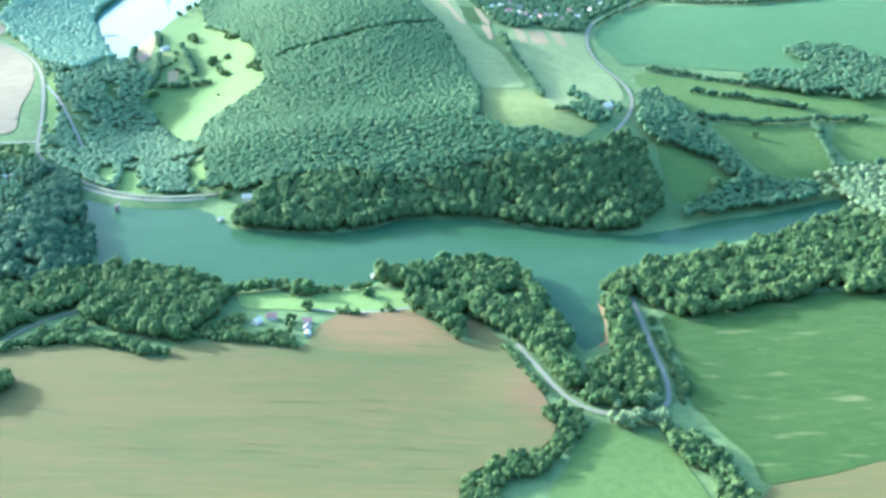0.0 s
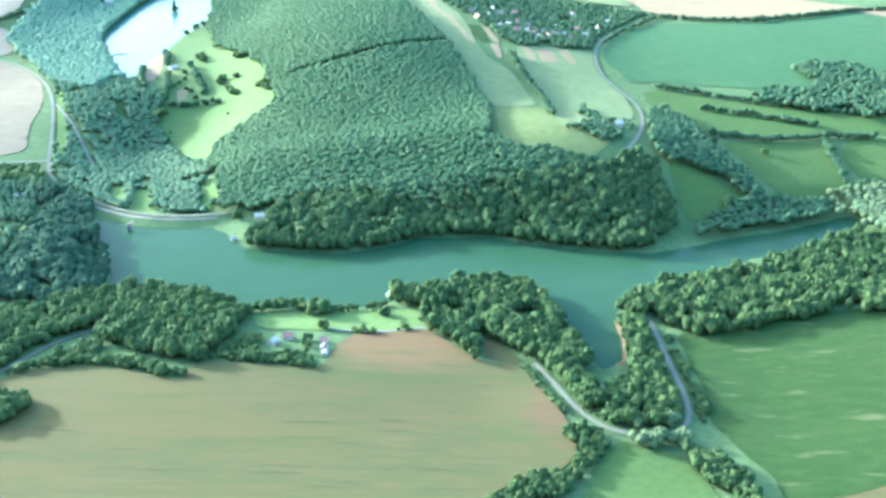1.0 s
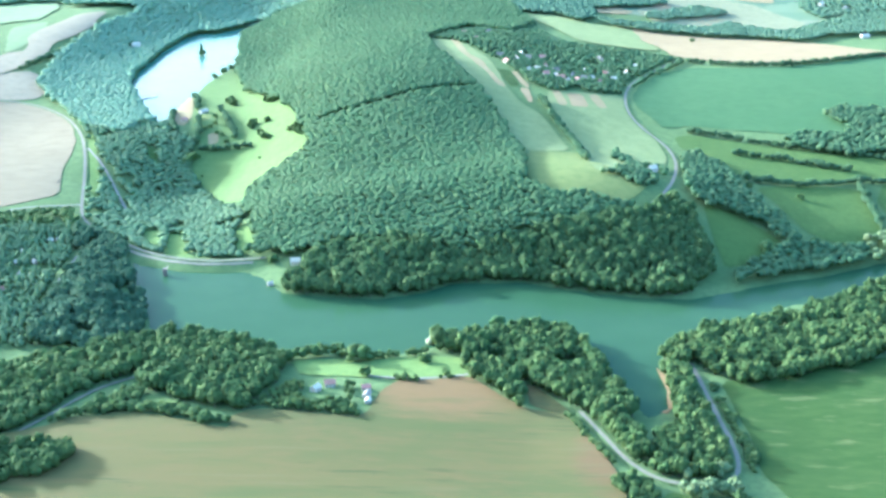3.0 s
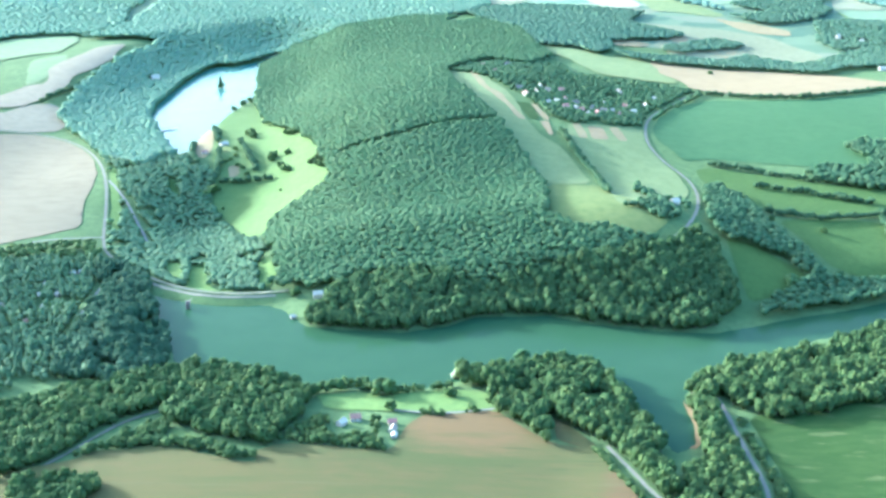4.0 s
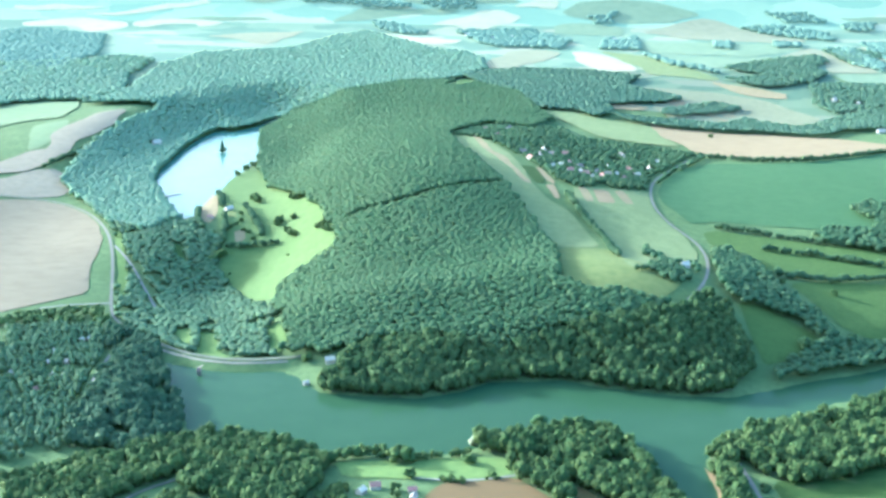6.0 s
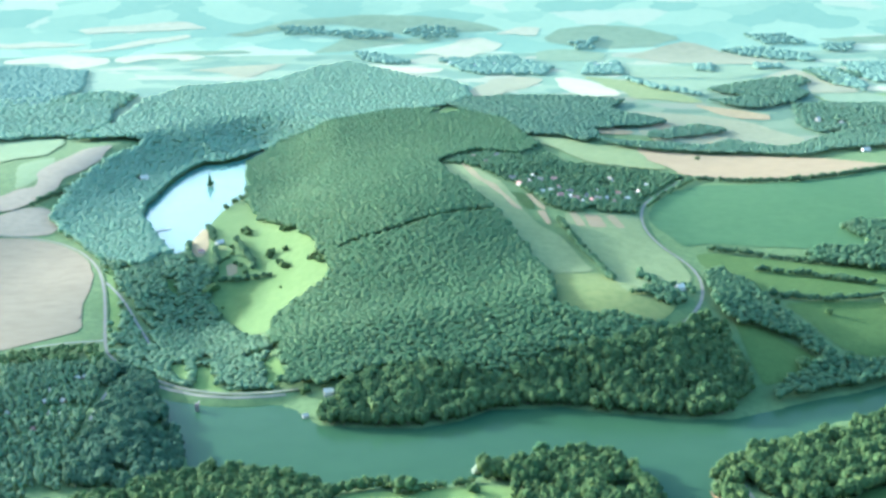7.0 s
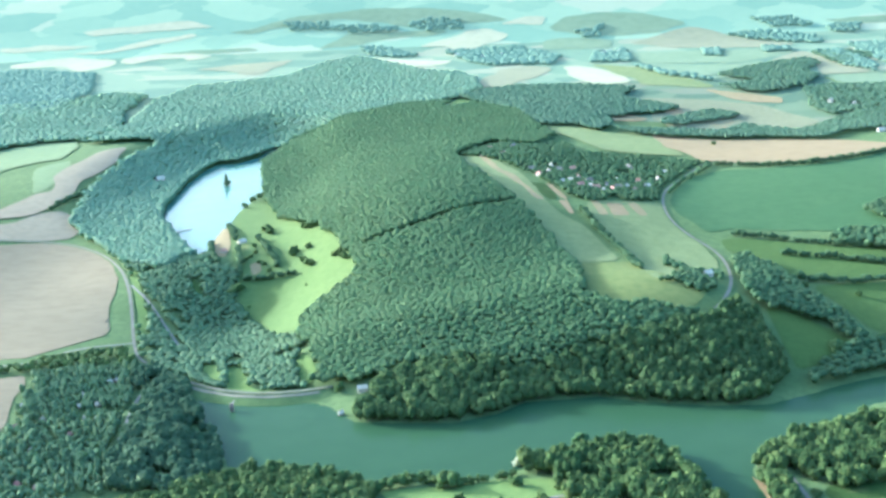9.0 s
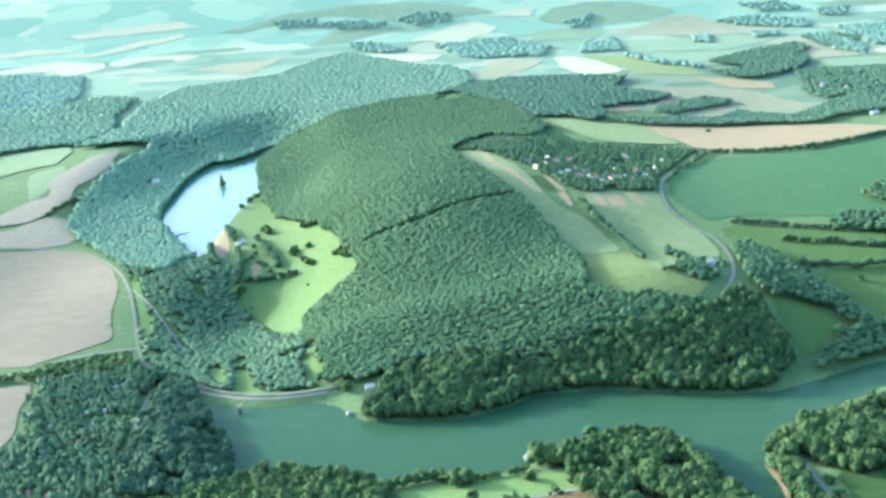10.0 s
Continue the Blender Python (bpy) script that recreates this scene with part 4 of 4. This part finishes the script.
wood([(-539, 1605), (-495, 1612), (-458, 1536), (-414, 1413), (-377, 1306), (-399, 1269), (-422, 1245), (-493, 1262), (-510, 1342), (-495, 1448), (-523, 1529)],
     6.6, 5.0, 15, M_DARK, "dark dense wood on a steep knoll", 2, 0.12)
wood([(-655, 1578), (-549, 1616), (-527, 1534), (-504, 1470), (-513, 1347), (-494, 1254), (-552, 1218), (-640, 1220), (-650, 1345), (-636, 1395), (-632, 1429), (-648, 1498), (-648, 1543)],
     6.4, 3.0, 11, M_BIRCH, "slender garden trees among small cabins", 3, 0.1)
wood([(-790, 1600), (-682, 1622), (-644, 1638), (-569, 1679), (-546, 1630), (-670, 1588), (-780, 1576)],
     8, 4.5, 10, M_WOOD, "trees along the road verge", 1, 0.06)
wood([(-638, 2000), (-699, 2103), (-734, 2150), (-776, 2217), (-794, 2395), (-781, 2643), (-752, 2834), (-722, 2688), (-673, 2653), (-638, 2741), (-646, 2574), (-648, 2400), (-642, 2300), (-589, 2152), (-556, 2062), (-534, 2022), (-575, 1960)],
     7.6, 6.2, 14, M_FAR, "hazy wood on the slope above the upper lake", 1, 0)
wood([(-541, 1640), (-583, 1808), (-609, 1922), (-638, 2000), (-575, 1960), (-534, 2022), (-524, 2005), (-508, 2022), (-494, 1976), (-462, 1972), (-450, 1881), (-408, 1809), (-389, 1758), (-362, 1723), (-345, 1710), (-327, 1619), (-313, 1565), (-324, 1530), (-364, 1528), (-389, 1549), (-406, 1623), (-426, 1625), (-413, 1534), (-448, 1547), (-490, 1593), (-518, 1614)],
     7.4, 5.4, 9, M_BIRCH, "valley woods between the road and the meadow", 1, 0.1)
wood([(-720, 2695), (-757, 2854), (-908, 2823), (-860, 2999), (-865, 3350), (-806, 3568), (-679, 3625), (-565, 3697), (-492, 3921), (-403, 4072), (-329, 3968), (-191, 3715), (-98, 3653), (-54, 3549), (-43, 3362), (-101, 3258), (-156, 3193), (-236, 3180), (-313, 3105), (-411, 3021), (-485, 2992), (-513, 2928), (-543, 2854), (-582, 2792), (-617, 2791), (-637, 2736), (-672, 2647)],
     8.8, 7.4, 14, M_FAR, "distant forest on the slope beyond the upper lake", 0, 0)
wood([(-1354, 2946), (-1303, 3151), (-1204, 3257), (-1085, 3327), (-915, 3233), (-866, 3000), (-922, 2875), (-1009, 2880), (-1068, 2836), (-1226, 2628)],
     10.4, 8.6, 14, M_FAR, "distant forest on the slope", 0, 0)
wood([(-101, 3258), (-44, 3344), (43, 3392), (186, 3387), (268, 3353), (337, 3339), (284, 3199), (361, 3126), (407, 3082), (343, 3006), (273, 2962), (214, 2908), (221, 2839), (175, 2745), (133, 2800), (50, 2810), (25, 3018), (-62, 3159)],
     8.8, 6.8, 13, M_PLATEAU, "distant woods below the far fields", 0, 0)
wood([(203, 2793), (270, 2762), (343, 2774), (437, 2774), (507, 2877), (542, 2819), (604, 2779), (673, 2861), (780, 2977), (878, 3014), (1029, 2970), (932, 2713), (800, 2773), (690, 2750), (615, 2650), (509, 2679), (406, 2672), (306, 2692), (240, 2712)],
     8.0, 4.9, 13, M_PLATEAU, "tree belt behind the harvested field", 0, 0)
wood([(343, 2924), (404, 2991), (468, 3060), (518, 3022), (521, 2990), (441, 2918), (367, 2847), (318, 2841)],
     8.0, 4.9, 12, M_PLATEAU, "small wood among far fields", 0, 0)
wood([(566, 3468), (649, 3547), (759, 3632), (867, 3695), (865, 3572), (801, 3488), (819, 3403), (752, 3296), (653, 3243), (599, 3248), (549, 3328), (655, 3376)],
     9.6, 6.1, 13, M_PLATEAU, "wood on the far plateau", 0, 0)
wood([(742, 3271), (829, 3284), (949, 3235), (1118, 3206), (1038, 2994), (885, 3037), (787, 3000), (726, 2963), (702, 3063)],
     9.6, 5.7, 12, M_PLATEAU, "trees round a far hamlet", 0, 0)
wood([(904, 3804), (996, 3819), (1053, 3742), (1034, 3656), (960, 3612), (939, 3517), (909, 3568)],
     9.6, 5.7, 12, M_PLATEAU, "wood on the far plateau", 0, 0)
wood([(-118, 2410), (-52, 2557), (33, 2528), (79, 2681), (104, 2484), (166, 2466), (229, 2466), (306, 2425), (339, 2383), (254, 2239), (202, 2114), (76, 2070), (56, 2097), (30, 2173), (-8, 2256), (-57, 2364)],
     8.6, 4.2, 9, M_MID, "garden trees of the village", 1, 0.06)
wood([(495, 2035), (533, 2057), (587, 2063), (612, 2025), (642, 1985), (750, 1973), (702, 1824), (602, 1841), (561, 1827), (538, 1862), (489, 1858), (423, 1892), (412, 1921), (445, 1944), (505, 1934), (520, 1963)],
     8, 5.4, 14, M_MID, "wood on the plateau edge", 1, 0.06)
wood([(158, 1843), (170, 1821), (178, 1752), (219, 1766), (217, 1738), (195, 1667), (170, 1641), (150, 1670), (125, 1671), (163, 1728), (153, 1786)],
     7.5, 4.5, 9, M_MID, "trees round a farmhouse by the road", 1, 0.06)
wood([(12, 899), (25, 909), (39, 929), (75, 944), (87, 958), (91, 980), (79, 1016), (98, 1021), (114, 1003), (112, 976), (93, 945), (74, 914), (47, 900), (37, 860), (4, 858)],
     5.5, 3.5, 9, M_WOOD, "hedge thicket along the stubble field", 2, 0)
wood([(180, 981), (194, 988), (206, 972), (220, 946), (227, 912), (234, 871), (209, 862), (203, 903), (193, 932), (178, 953)],
     6.8, 5.2, 12, M_WOOD, "row of full broadleaf trees", 2, 0)
wood([(132, 994), (139, 1015), (156, 1025), (176, 1029), (185, 1018), (182, 997), (162, 989), (143, 985)],
     8.0, 5.6, 12, M_WILLOW, "clump of pale willows at the lane junction", 2, 0)
wood([(-453, 1037), (-436, 1044), (-410, 1050), (-389, 1043), (-369, 1026), (-381, 1018), (-397, 997), (-415, 980), (-437, 976)],
     5.9, 4.6, 13, M_WOOD, "tree clump in the stubble field", 2, 0)
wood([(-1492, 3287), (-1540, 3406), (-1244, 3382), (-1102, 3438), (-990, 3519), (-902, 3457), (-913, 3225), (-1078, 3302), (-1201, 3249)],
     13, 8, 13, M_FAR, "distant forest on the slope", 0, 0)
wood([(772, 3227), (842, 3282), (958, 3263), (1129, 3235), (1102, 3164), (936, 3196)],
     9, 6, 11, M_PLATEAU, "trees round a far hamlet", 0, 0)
# leaves here glow faintly, as painted haze
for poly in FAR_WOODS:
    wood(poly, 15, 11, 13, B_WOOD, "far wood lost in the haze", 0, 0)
for line, wide, tall in HEDGES:
    COUNT[0] += 1
    rng = np.random.default_rng(COUNT[0])
    spots = []
    for (ax, ay), (bx, by) in zip(line, line[1:]):
        n = max(1, int(math.hypot(bx - ax, by - ay) / 4.2))
        spots += [(ax + (bx - ax) * i / n + rng.normal(0, 1.2), ay + (by - ay) * i / n + rng.normal(0, 1.2)) for i in range(n) if rng.random() > .08]
    ob = new("hedge", grow(np.array(spots), wide, tall, M_MID if line[0][1] > 1500 else M_WOOD, 2, COUNT[0]))
    tagged(ob, "overgrown dark green hedge of shrubs and small trees", "hedge", kind="stuff")

TREE_KINDS = {}


def single_tree(x, y, tall, material):
    """A tree of its own: tapered trunk with limbs, and a crown of many clumps."""
    key = material.name
    if key not in TREE_KINDS:
        root = new("tree")
        bm = bmesh.new()
        bmesh.ops.create_cone(bm, segments=7, radius1=.032, radius2=.012, depth=.7, matrix=Matrix.Translation((0, 0, .34)))
        for i in range(4):
            a = i * 1.7
            way = Vector((math.cos(a) * .5, math.sin(a) * .5, .8)).normalized()
            m = Matrix.Translation(Vector((0, 0, .42 + .04 * i)) + way * .12) @ way.to_track_quat('Z', 'Y').to_matrix().to_4x4()
            bmesh.ops.create_cone(bm, segments=5, radius1=.014, radius2=.005, depth=.25, matrix=m)
        part("trunk", bm, M_BARK, root)
        rng = np.random.default_rng(len(TREE_KINDS) + 5)
        pieces = []
        for i in range(20):
            v, f = lump(1, i + 31, rough=.42)
            a, r, z = rng.uniform(0, 6.28), rng.uniform(0, .40), rng.uniform(.26, .86)
            r *= 1.15 - abs(z - .55)
            pieces.append((v * rng.uniform(.19, .28) + (math.cos(a) * r, math.sin(a) * r, z), f))
        v, f = joined(pieces)
        crown = new("crown", mesh_from("crown", v, f, [material], smooth=True))
        crown.parent = root
        TREE_KINDS[key] = root
        made = root
        made.matrix_basis = pose(0, 0, 0)
    else:
        made = copy_thing(TREE_KINDS[key], pose(0, 0, 0))
    z = float(height([x], [y])[0])
    made.matrix_basis = pose(x, y, z - .2, 0, 0, (x * 37 + y * 11) % 360) @ Matrix.Diagonal((tall, tall, tall, 1))
    what = {"silver_leaves": "pale silvery tree by the water", "light_leaves": "light green leafy tree at the wood's edge"}
    tagged(made, what.get(key, "single round broadleaf tree standing in the meadow"), "tree", "scattered trees")


single_tree(-220, 1246, 11, M_WOOD)
single_tree(-211, 1248, 13, M_WOOD)
single_tree(-202, 1253, 14, M_WOOD)
single_tree(-195, 1254, 10, M_WOOD)
single_tree(-190, 1259, 13, M_WOOD)
single_tree(-176, 1264, 14, M_WOOD)
single_tree(-170, 1257, 11, M_WOOD)
single_tree(-159, 1245, 17, M_WOOD)
single_tree(-152, 1246, 19, M_WOOD)
single_tree(-145, 1246, 15, M_WOOD)
single_tree(-138, 1251, 9, M_WOOD)
single_tree(-130, 1252, 9, M_WOOD)
single_tree(-123, 1257, 8, M_WOOD)
single_tree(-116, 1257, 8, M_WOOD)
single_tree(-88, 1246, 9, M_WOOD)
single_tree(-47, 1229, 7, M_WOOD)
single_tree(-142, 1202, 11, M_WOOD)
single_tree(-85, 1242, 11, M_WOOD)
single_tree(-81, 1296, 11, M_PALETREE)
single_tree(-12, 1350, 16, M_LIGHTTREE)
single_tree(-104, 1193, 9, M_WOOD)
single_tree(-93, 1191, 8, M_WOOD)
single_tree(-64, 1209, 8, M_WOOD)
single_tree(395, 1717, 9, M_WOOD)
single_tree(330, 1737, 8, M_WOOD)
single_tree(-441, 2155, 12, M_WOOD)
single_tree(-431, 2136, 13, M_WOOD)
single_tree(-438, 2168, 11, M_WOOD)
single_tree(-380, 2017, 13, M_WOOD)
single_tree(-381, 2004, 11, M_WOOD)
single_tree(-357, 2009, 10, M_WOOD)
single_tree(-361, 1968, 11, M_WOOD)
single_tree(-353, 1950, 12, M_WOOD)
single_tree(-346, 1944, 10, M_WOOD)
single_tree(-311, 1928, 9, M_WOOD)
single_tree(-303, 1927, 11, M_WOOD)
single_tree(-296, 1904, 12, M_WOOD)
single_tree(-290, 1895, 9, M_WOOD)
single_tree(-456, 1908, 13, M_WOOD)
single_tree(-449, 1914, 12, M_WOOD)
single_tree(-461, 1898, 12, M_WOOD)
single_tree(-350, 1886, 4, M_WOOD)
single_tree(-433, 1873, 4, M_WOOD)
single_tree(-370, 2101, 11, M_WOOD)
single_tree(-361, 2092, 13, M_WOOD)
single_tree(-353, 2089, 12, M_WOOD)
single_tree(-446, 2012, 7, M_WOOD)
single_tree(-440, 2030, 8, M_WOOD)
single_tree(-431, 1992, 7, M_WOOD)
single_tree(-452, 2000, 7, M_WOOD)
single_tree(-422, 1985, 7, M_WOOD)
single_tree(-412, 1962, 8, M_WOOD)
single_tree(-446, 2062, 8, M_WOOD)
single_tree(-503, 2359, 11, M_WOOD)
single_tree(-495, 2406, 12, M_WOOD)
single_tree(-487, 2435, 12, M_WOOD)
single_tree(-480, 2454, 11, M_WOOD)
single_tree(386, 2612, 9, M_WOOD)
single_tree(-279, 1517, 12, M_WOOD)
single_tree(319, 1558, 16, M_LIGHTTREE)
single_tree(345, 1570, 12, M_LIGHTTREE)
single_tree(386, 1593, 12, M_LIGHTTREE)


# ---- buildings ----
def box(bm, x0, y0, z0, x1, y1, z1):
    bmesh.ops.create_cube(bm, size=1, matrix=Matrix.Translation(((x0 + x1) / 2, (y0 + y1) / 2, (z0 + z1) / 2)) @ Matrix.Diagonal((x1 - x0, y1 - y0, z1 - z0, 1)))


def house(w, d, eave, ridge, wall, roof, label, category="house"):
    root = tagged(new(category.replace(" ", "_")), label, category)
    bm = bmesh.new()
    box(bm, -w / 2, -d / 2, -1, w / 2, d / 2, eave)
    g = [bm.verts.new(c) for c in ((-w / 2, -d / 2, eave), (-w / 2, d / 2, eave), (-w / 2, 0, ridge - .15), (w / 2, -d / 2, eave), (w / 2, d / 2, eave), (w / 2, 0, ridge - .15))]
    bm.faces.new((g[0], g[2], g[1]))
    bm.faces.new((g[3], g[4], g[5]))
    part("wall", bm, wall, root)
    bm = bmesh.new()
    o, t = .5, .22
    drop = (ridge - eave) * o / (d / 2)
    for s in (-1, 1):
        lo = [bm.verts.new((x, s * (d / 2 + o), eave - drop)) for x in (-w / 2 - o, w / 2 + o)]
        hi = [bm.verts.new((x, 0, ridge)) for x in (w / 2 + o, -w / 2 - o)]
        f = bm.faces.new(lo + hi)
        up = bmesh.ops.extrude_face_region(bm, geom=[f])
        bmesh.ops.translate(bm, vec=(0, 0, t), verts=[v for v in up["geom"] if isinstance(v, bmesh.types.BMVert)])
    bmesh.ops.recalc_face_normals(bm, faces=bm.faces[:])
    r = part("roof", bm, roof, root)
    bm = bmesh.new()
    box(bm, w * .18, -.35, ridge - 1, w * .18 + .7, .35, ridge + .9)
    part("chimney", bm, M_PLASTER, r)
    for s in (-1, 1):
        for i in range(max(2, int(w / 3))):
            x = -w / 2 + w * (i + .5) / max(2, int(w / 3))
            bm = bmesh.new()
            box(bm, x - .5, s * d / 2 - .06, eave * .38, x + .5, s * d / 2 + .06, eave * .38 + 1.2)
            part("window", bm, M_GLASS, root)
    bm = bmesh.new()
    box(bm, -w / 2 - .05, -.5, 0, -w / 2 + .05, .5, 2.1)
    part("door", bm, M_PLANK, root)
    return root


def stand(ob, x, y, turn):
    ob.matrix_basis = pose(x, y, float(height([x], [y])[0]), 0, 0, turn)
    return ob


KINDS = [house(10, 8, 4, 7.6, M_PLASTER, M_TILE, "pale plastered village house with a red tiled roof"),
         house(12, 8, 4.2, 8, M_PLASTER, M_GREY, "pale plastered village house with a grey roof"),
         house(9, 7, 3.2, 6.2, M_PLASTER, M_METAL, "whitewashed village house with a pale sheet roof")]
for i, (x, y) in enumerate(VILLAGE):
    k = KINDS[(i * 7 + i // 3) % 3]
    turn = (i * 53) % 180
    if i < 3:
        stand(KINDS[i], x, y, turn)
        tagged(KINDS[i], group="village houses")
    else:
        stand(copy_thing(k, pose(0, 0, 0)), x, y, turn)
        tagged(k, group="village houses")
CABIN = [house(6, 5, 2.6, 5.2, M_PLANK, M_METAL, "small garden cabin with a bright sheet roof", "cabin"),
         house(5, 5, 2.6, 5.4, M_PLASTER, M_METAL, "small white garden cabin among trees", "cabin"),
         house(6, 5, 2.6, 5.0, M_PLANK, M_TILE, "small wooden garden cabin with a red roof", "cabin")]
for i, (x, y) in enumerate(CABINS):
    k = CABIN[i % 3]
    ob = k if i < 3 else copy_thing(k, pose(0, 0, 0))
    stand(ob, x, y, (i * 67) % 180)
    tagged(ob, group="garden cabins")
for spot, turn, dims, roof, label, kind in (
        ((-250, 1509), 12, (11, 8, 4.5, 8), M_METAL, "white house with a pale sheet roof beside the dam", "house"),
        ((-238, 1499), 20, (6, 5, 3, 5), M_METAL, "small pale shed beside the dam house", "shed"),
        ((-137, 1152), 80, (10, 6, 3.0, 5.4), M_GREY, "long pale farm building with a grey roof", "barn"),
        ((-174, 1174), 10, (10, 8, 3.8, 7), M_TILE, "farmhouse with a red tiled roof among orchard trees", "house"),
        ((-186, 1162), 60, (9, 7, 3.6, 6.4), M_METAL, "farm shed with a pale sheet roof", "shed"),
        ((-139, 1168), 15, (8, 6, 3.2, 5.6), M_TILE, "pale farm outbuilding with a grey roof by the track", "shed"),
        ((-135, 1139), 85, (7, 5, 2.8, 4.6), M_METAL, "low farm shed with a pale sheet roof", "shed"),
        ((199, 1733), 30, (11, 9, 4.5, 8.5), M_METAL, "white farmhouse by the road bend", "house"),
        ((756, 3097), 40, (12, 9, 9, 15), M_METAL, "tall white building of a far hamlet", "house"),
        ((804, 3073), 70, (16, 9, 5, 9), M_METAL, "white house of a far hamlet", "house"),
        ((760, 2747), 20, (18, 9, 5, 9), M_METAL, "white house of a far hamlet", "house"),
        ((-93, 4045), 10, (14, 9, 5, 9), M_METAL, "white house of a village in the haze", "house"),
        ((-20, 3972), 60, (12, 9, 5, 9), M_METAL, "white house of a village in the haze", "house"),
        ((37, 4000), 35, (14, 9, 5, 9), M_METAL, "white house of a village in the haze", "house"),
        ((340, 3973), 20, (18, 10, 5, 9), M_METAL, "white house of a village in the haze", "house"),
        ((360, 4001), 75, (12, 9, 5, 9), M_METAL, "white house of a village in the haze", "house"),
        ((384, 3988), 50, (12, 9, 5, 9), M_METAL, "white house of a village in the haze", "house"),
        ((-699, 2589), 30, (16, 10, 9, 14), M_METAL, "pale lodge in the forest above the lake", "house"),
        ((-471, 2092), 50, (14, 8, 4, 7), M_METAL, "pale roofed building in a yard by the lake", "house"),
        ((-491, 2040), 20, (10, 7, 3.5, 6), M_TILE, "low building in a yard by the lake", "house")):
    stand(house(*dims, M_PLASTER, roof, label, kind), *spot, turn)

# intake tower standing in the reservoir
tower = tagged(new("intake_tower"), "concrete intake tower standing in the water by the dam", "tower")
tower.matrix_basis = pose(*(-399, 1478), 0)
for name, dims in (("shaft", (-2, -2, -4, 2, 2, 6)), ("platform", (-2.7, -2.7, 6, 2.7, 2.7, 6.5)), ("cabin", (-1.8, -1.8, 6.5, 1.8, 1.8, 9)), ("roof", (-2.2, -2.2, 9, 2.2, 2.2, 9.4)),
                   ("footbridge", (-.8, 2.7, 6.1, .8, 18, 6.4))):
    bm = bmesh.new()
    box(bm, *dims)
    bmesh.ops.bevel(bm, geom=bm.edges[:], offset=.12, segments=1)
    part(name, bm, M_TOWER if name != "cabin" else M_PLANK, tower)

# moored boat house
hut = house(6, 4.5, 2.6, 4.4, M_PLASTER, M_METAL, "small white boat house on the shore", "boat house")
hut.matrix_basis = pose(*(-272, 1454), 0.4, 0, 0, 25)

# pier and island in the upper lake
(ax, ay), (bx, by) = (-600, 2185), (-572, 2212)
pier = tagged(new("pier"), "low timber pier reaching into the lake", "pier")
pier.matrix_basis = pose(ax, ay, 45, 0, 0, math.degrees(math.atan2(by - ay, bx - ax)))
span = math.hypot(bx - ax, by - ay)
bm = bmesh.new()
box(bm, -4, -2, .6, span, 2, 1.0)
part("deck", bm, M_PLANK, pier)
for i in range(7):
    bm = bmesh.new()
    bmesh.ops.create_cone(bm, segments=8, radius1=.3, radius2=.3, depth=5, cap_ends=True, matrix=Matrix.Translation((i * span / 6.2, 1.6 * (-1) ** i, -1.6)))
    part("pile", bm, M_PLANK, pier)
isle = drape("islet", [((-568, 2577)[0] + 5 * math.cos(a * .52), (-568, 2577)[1] + 7 * math.sin(a * .52)) for a in range(12)], M_GRASS, 0, 50, flat=45.4)
tagged(isle, "tiny grassy islet in the lake", "islet", kind="structure")
for dx, dy, tall in ((-1, 1, 25), (2, 0, 10), (-2, -3, 8)):
    single_tree((-568, 2577)[0] + dx, (-568, 2577)[1] + dy, tall, M_WOOD)
for ob in scene.collection.objects:
    if ob.name.startswith("tree") and math.hypot(ob.location.x - (-568, 2577)[0], ob.location.y - (-568, 2577)[1]) < 20:
        ob.location.z = 45.3
        if ob.scale.z > 20:
            ob.scale = (6.5, 6.5, 25)
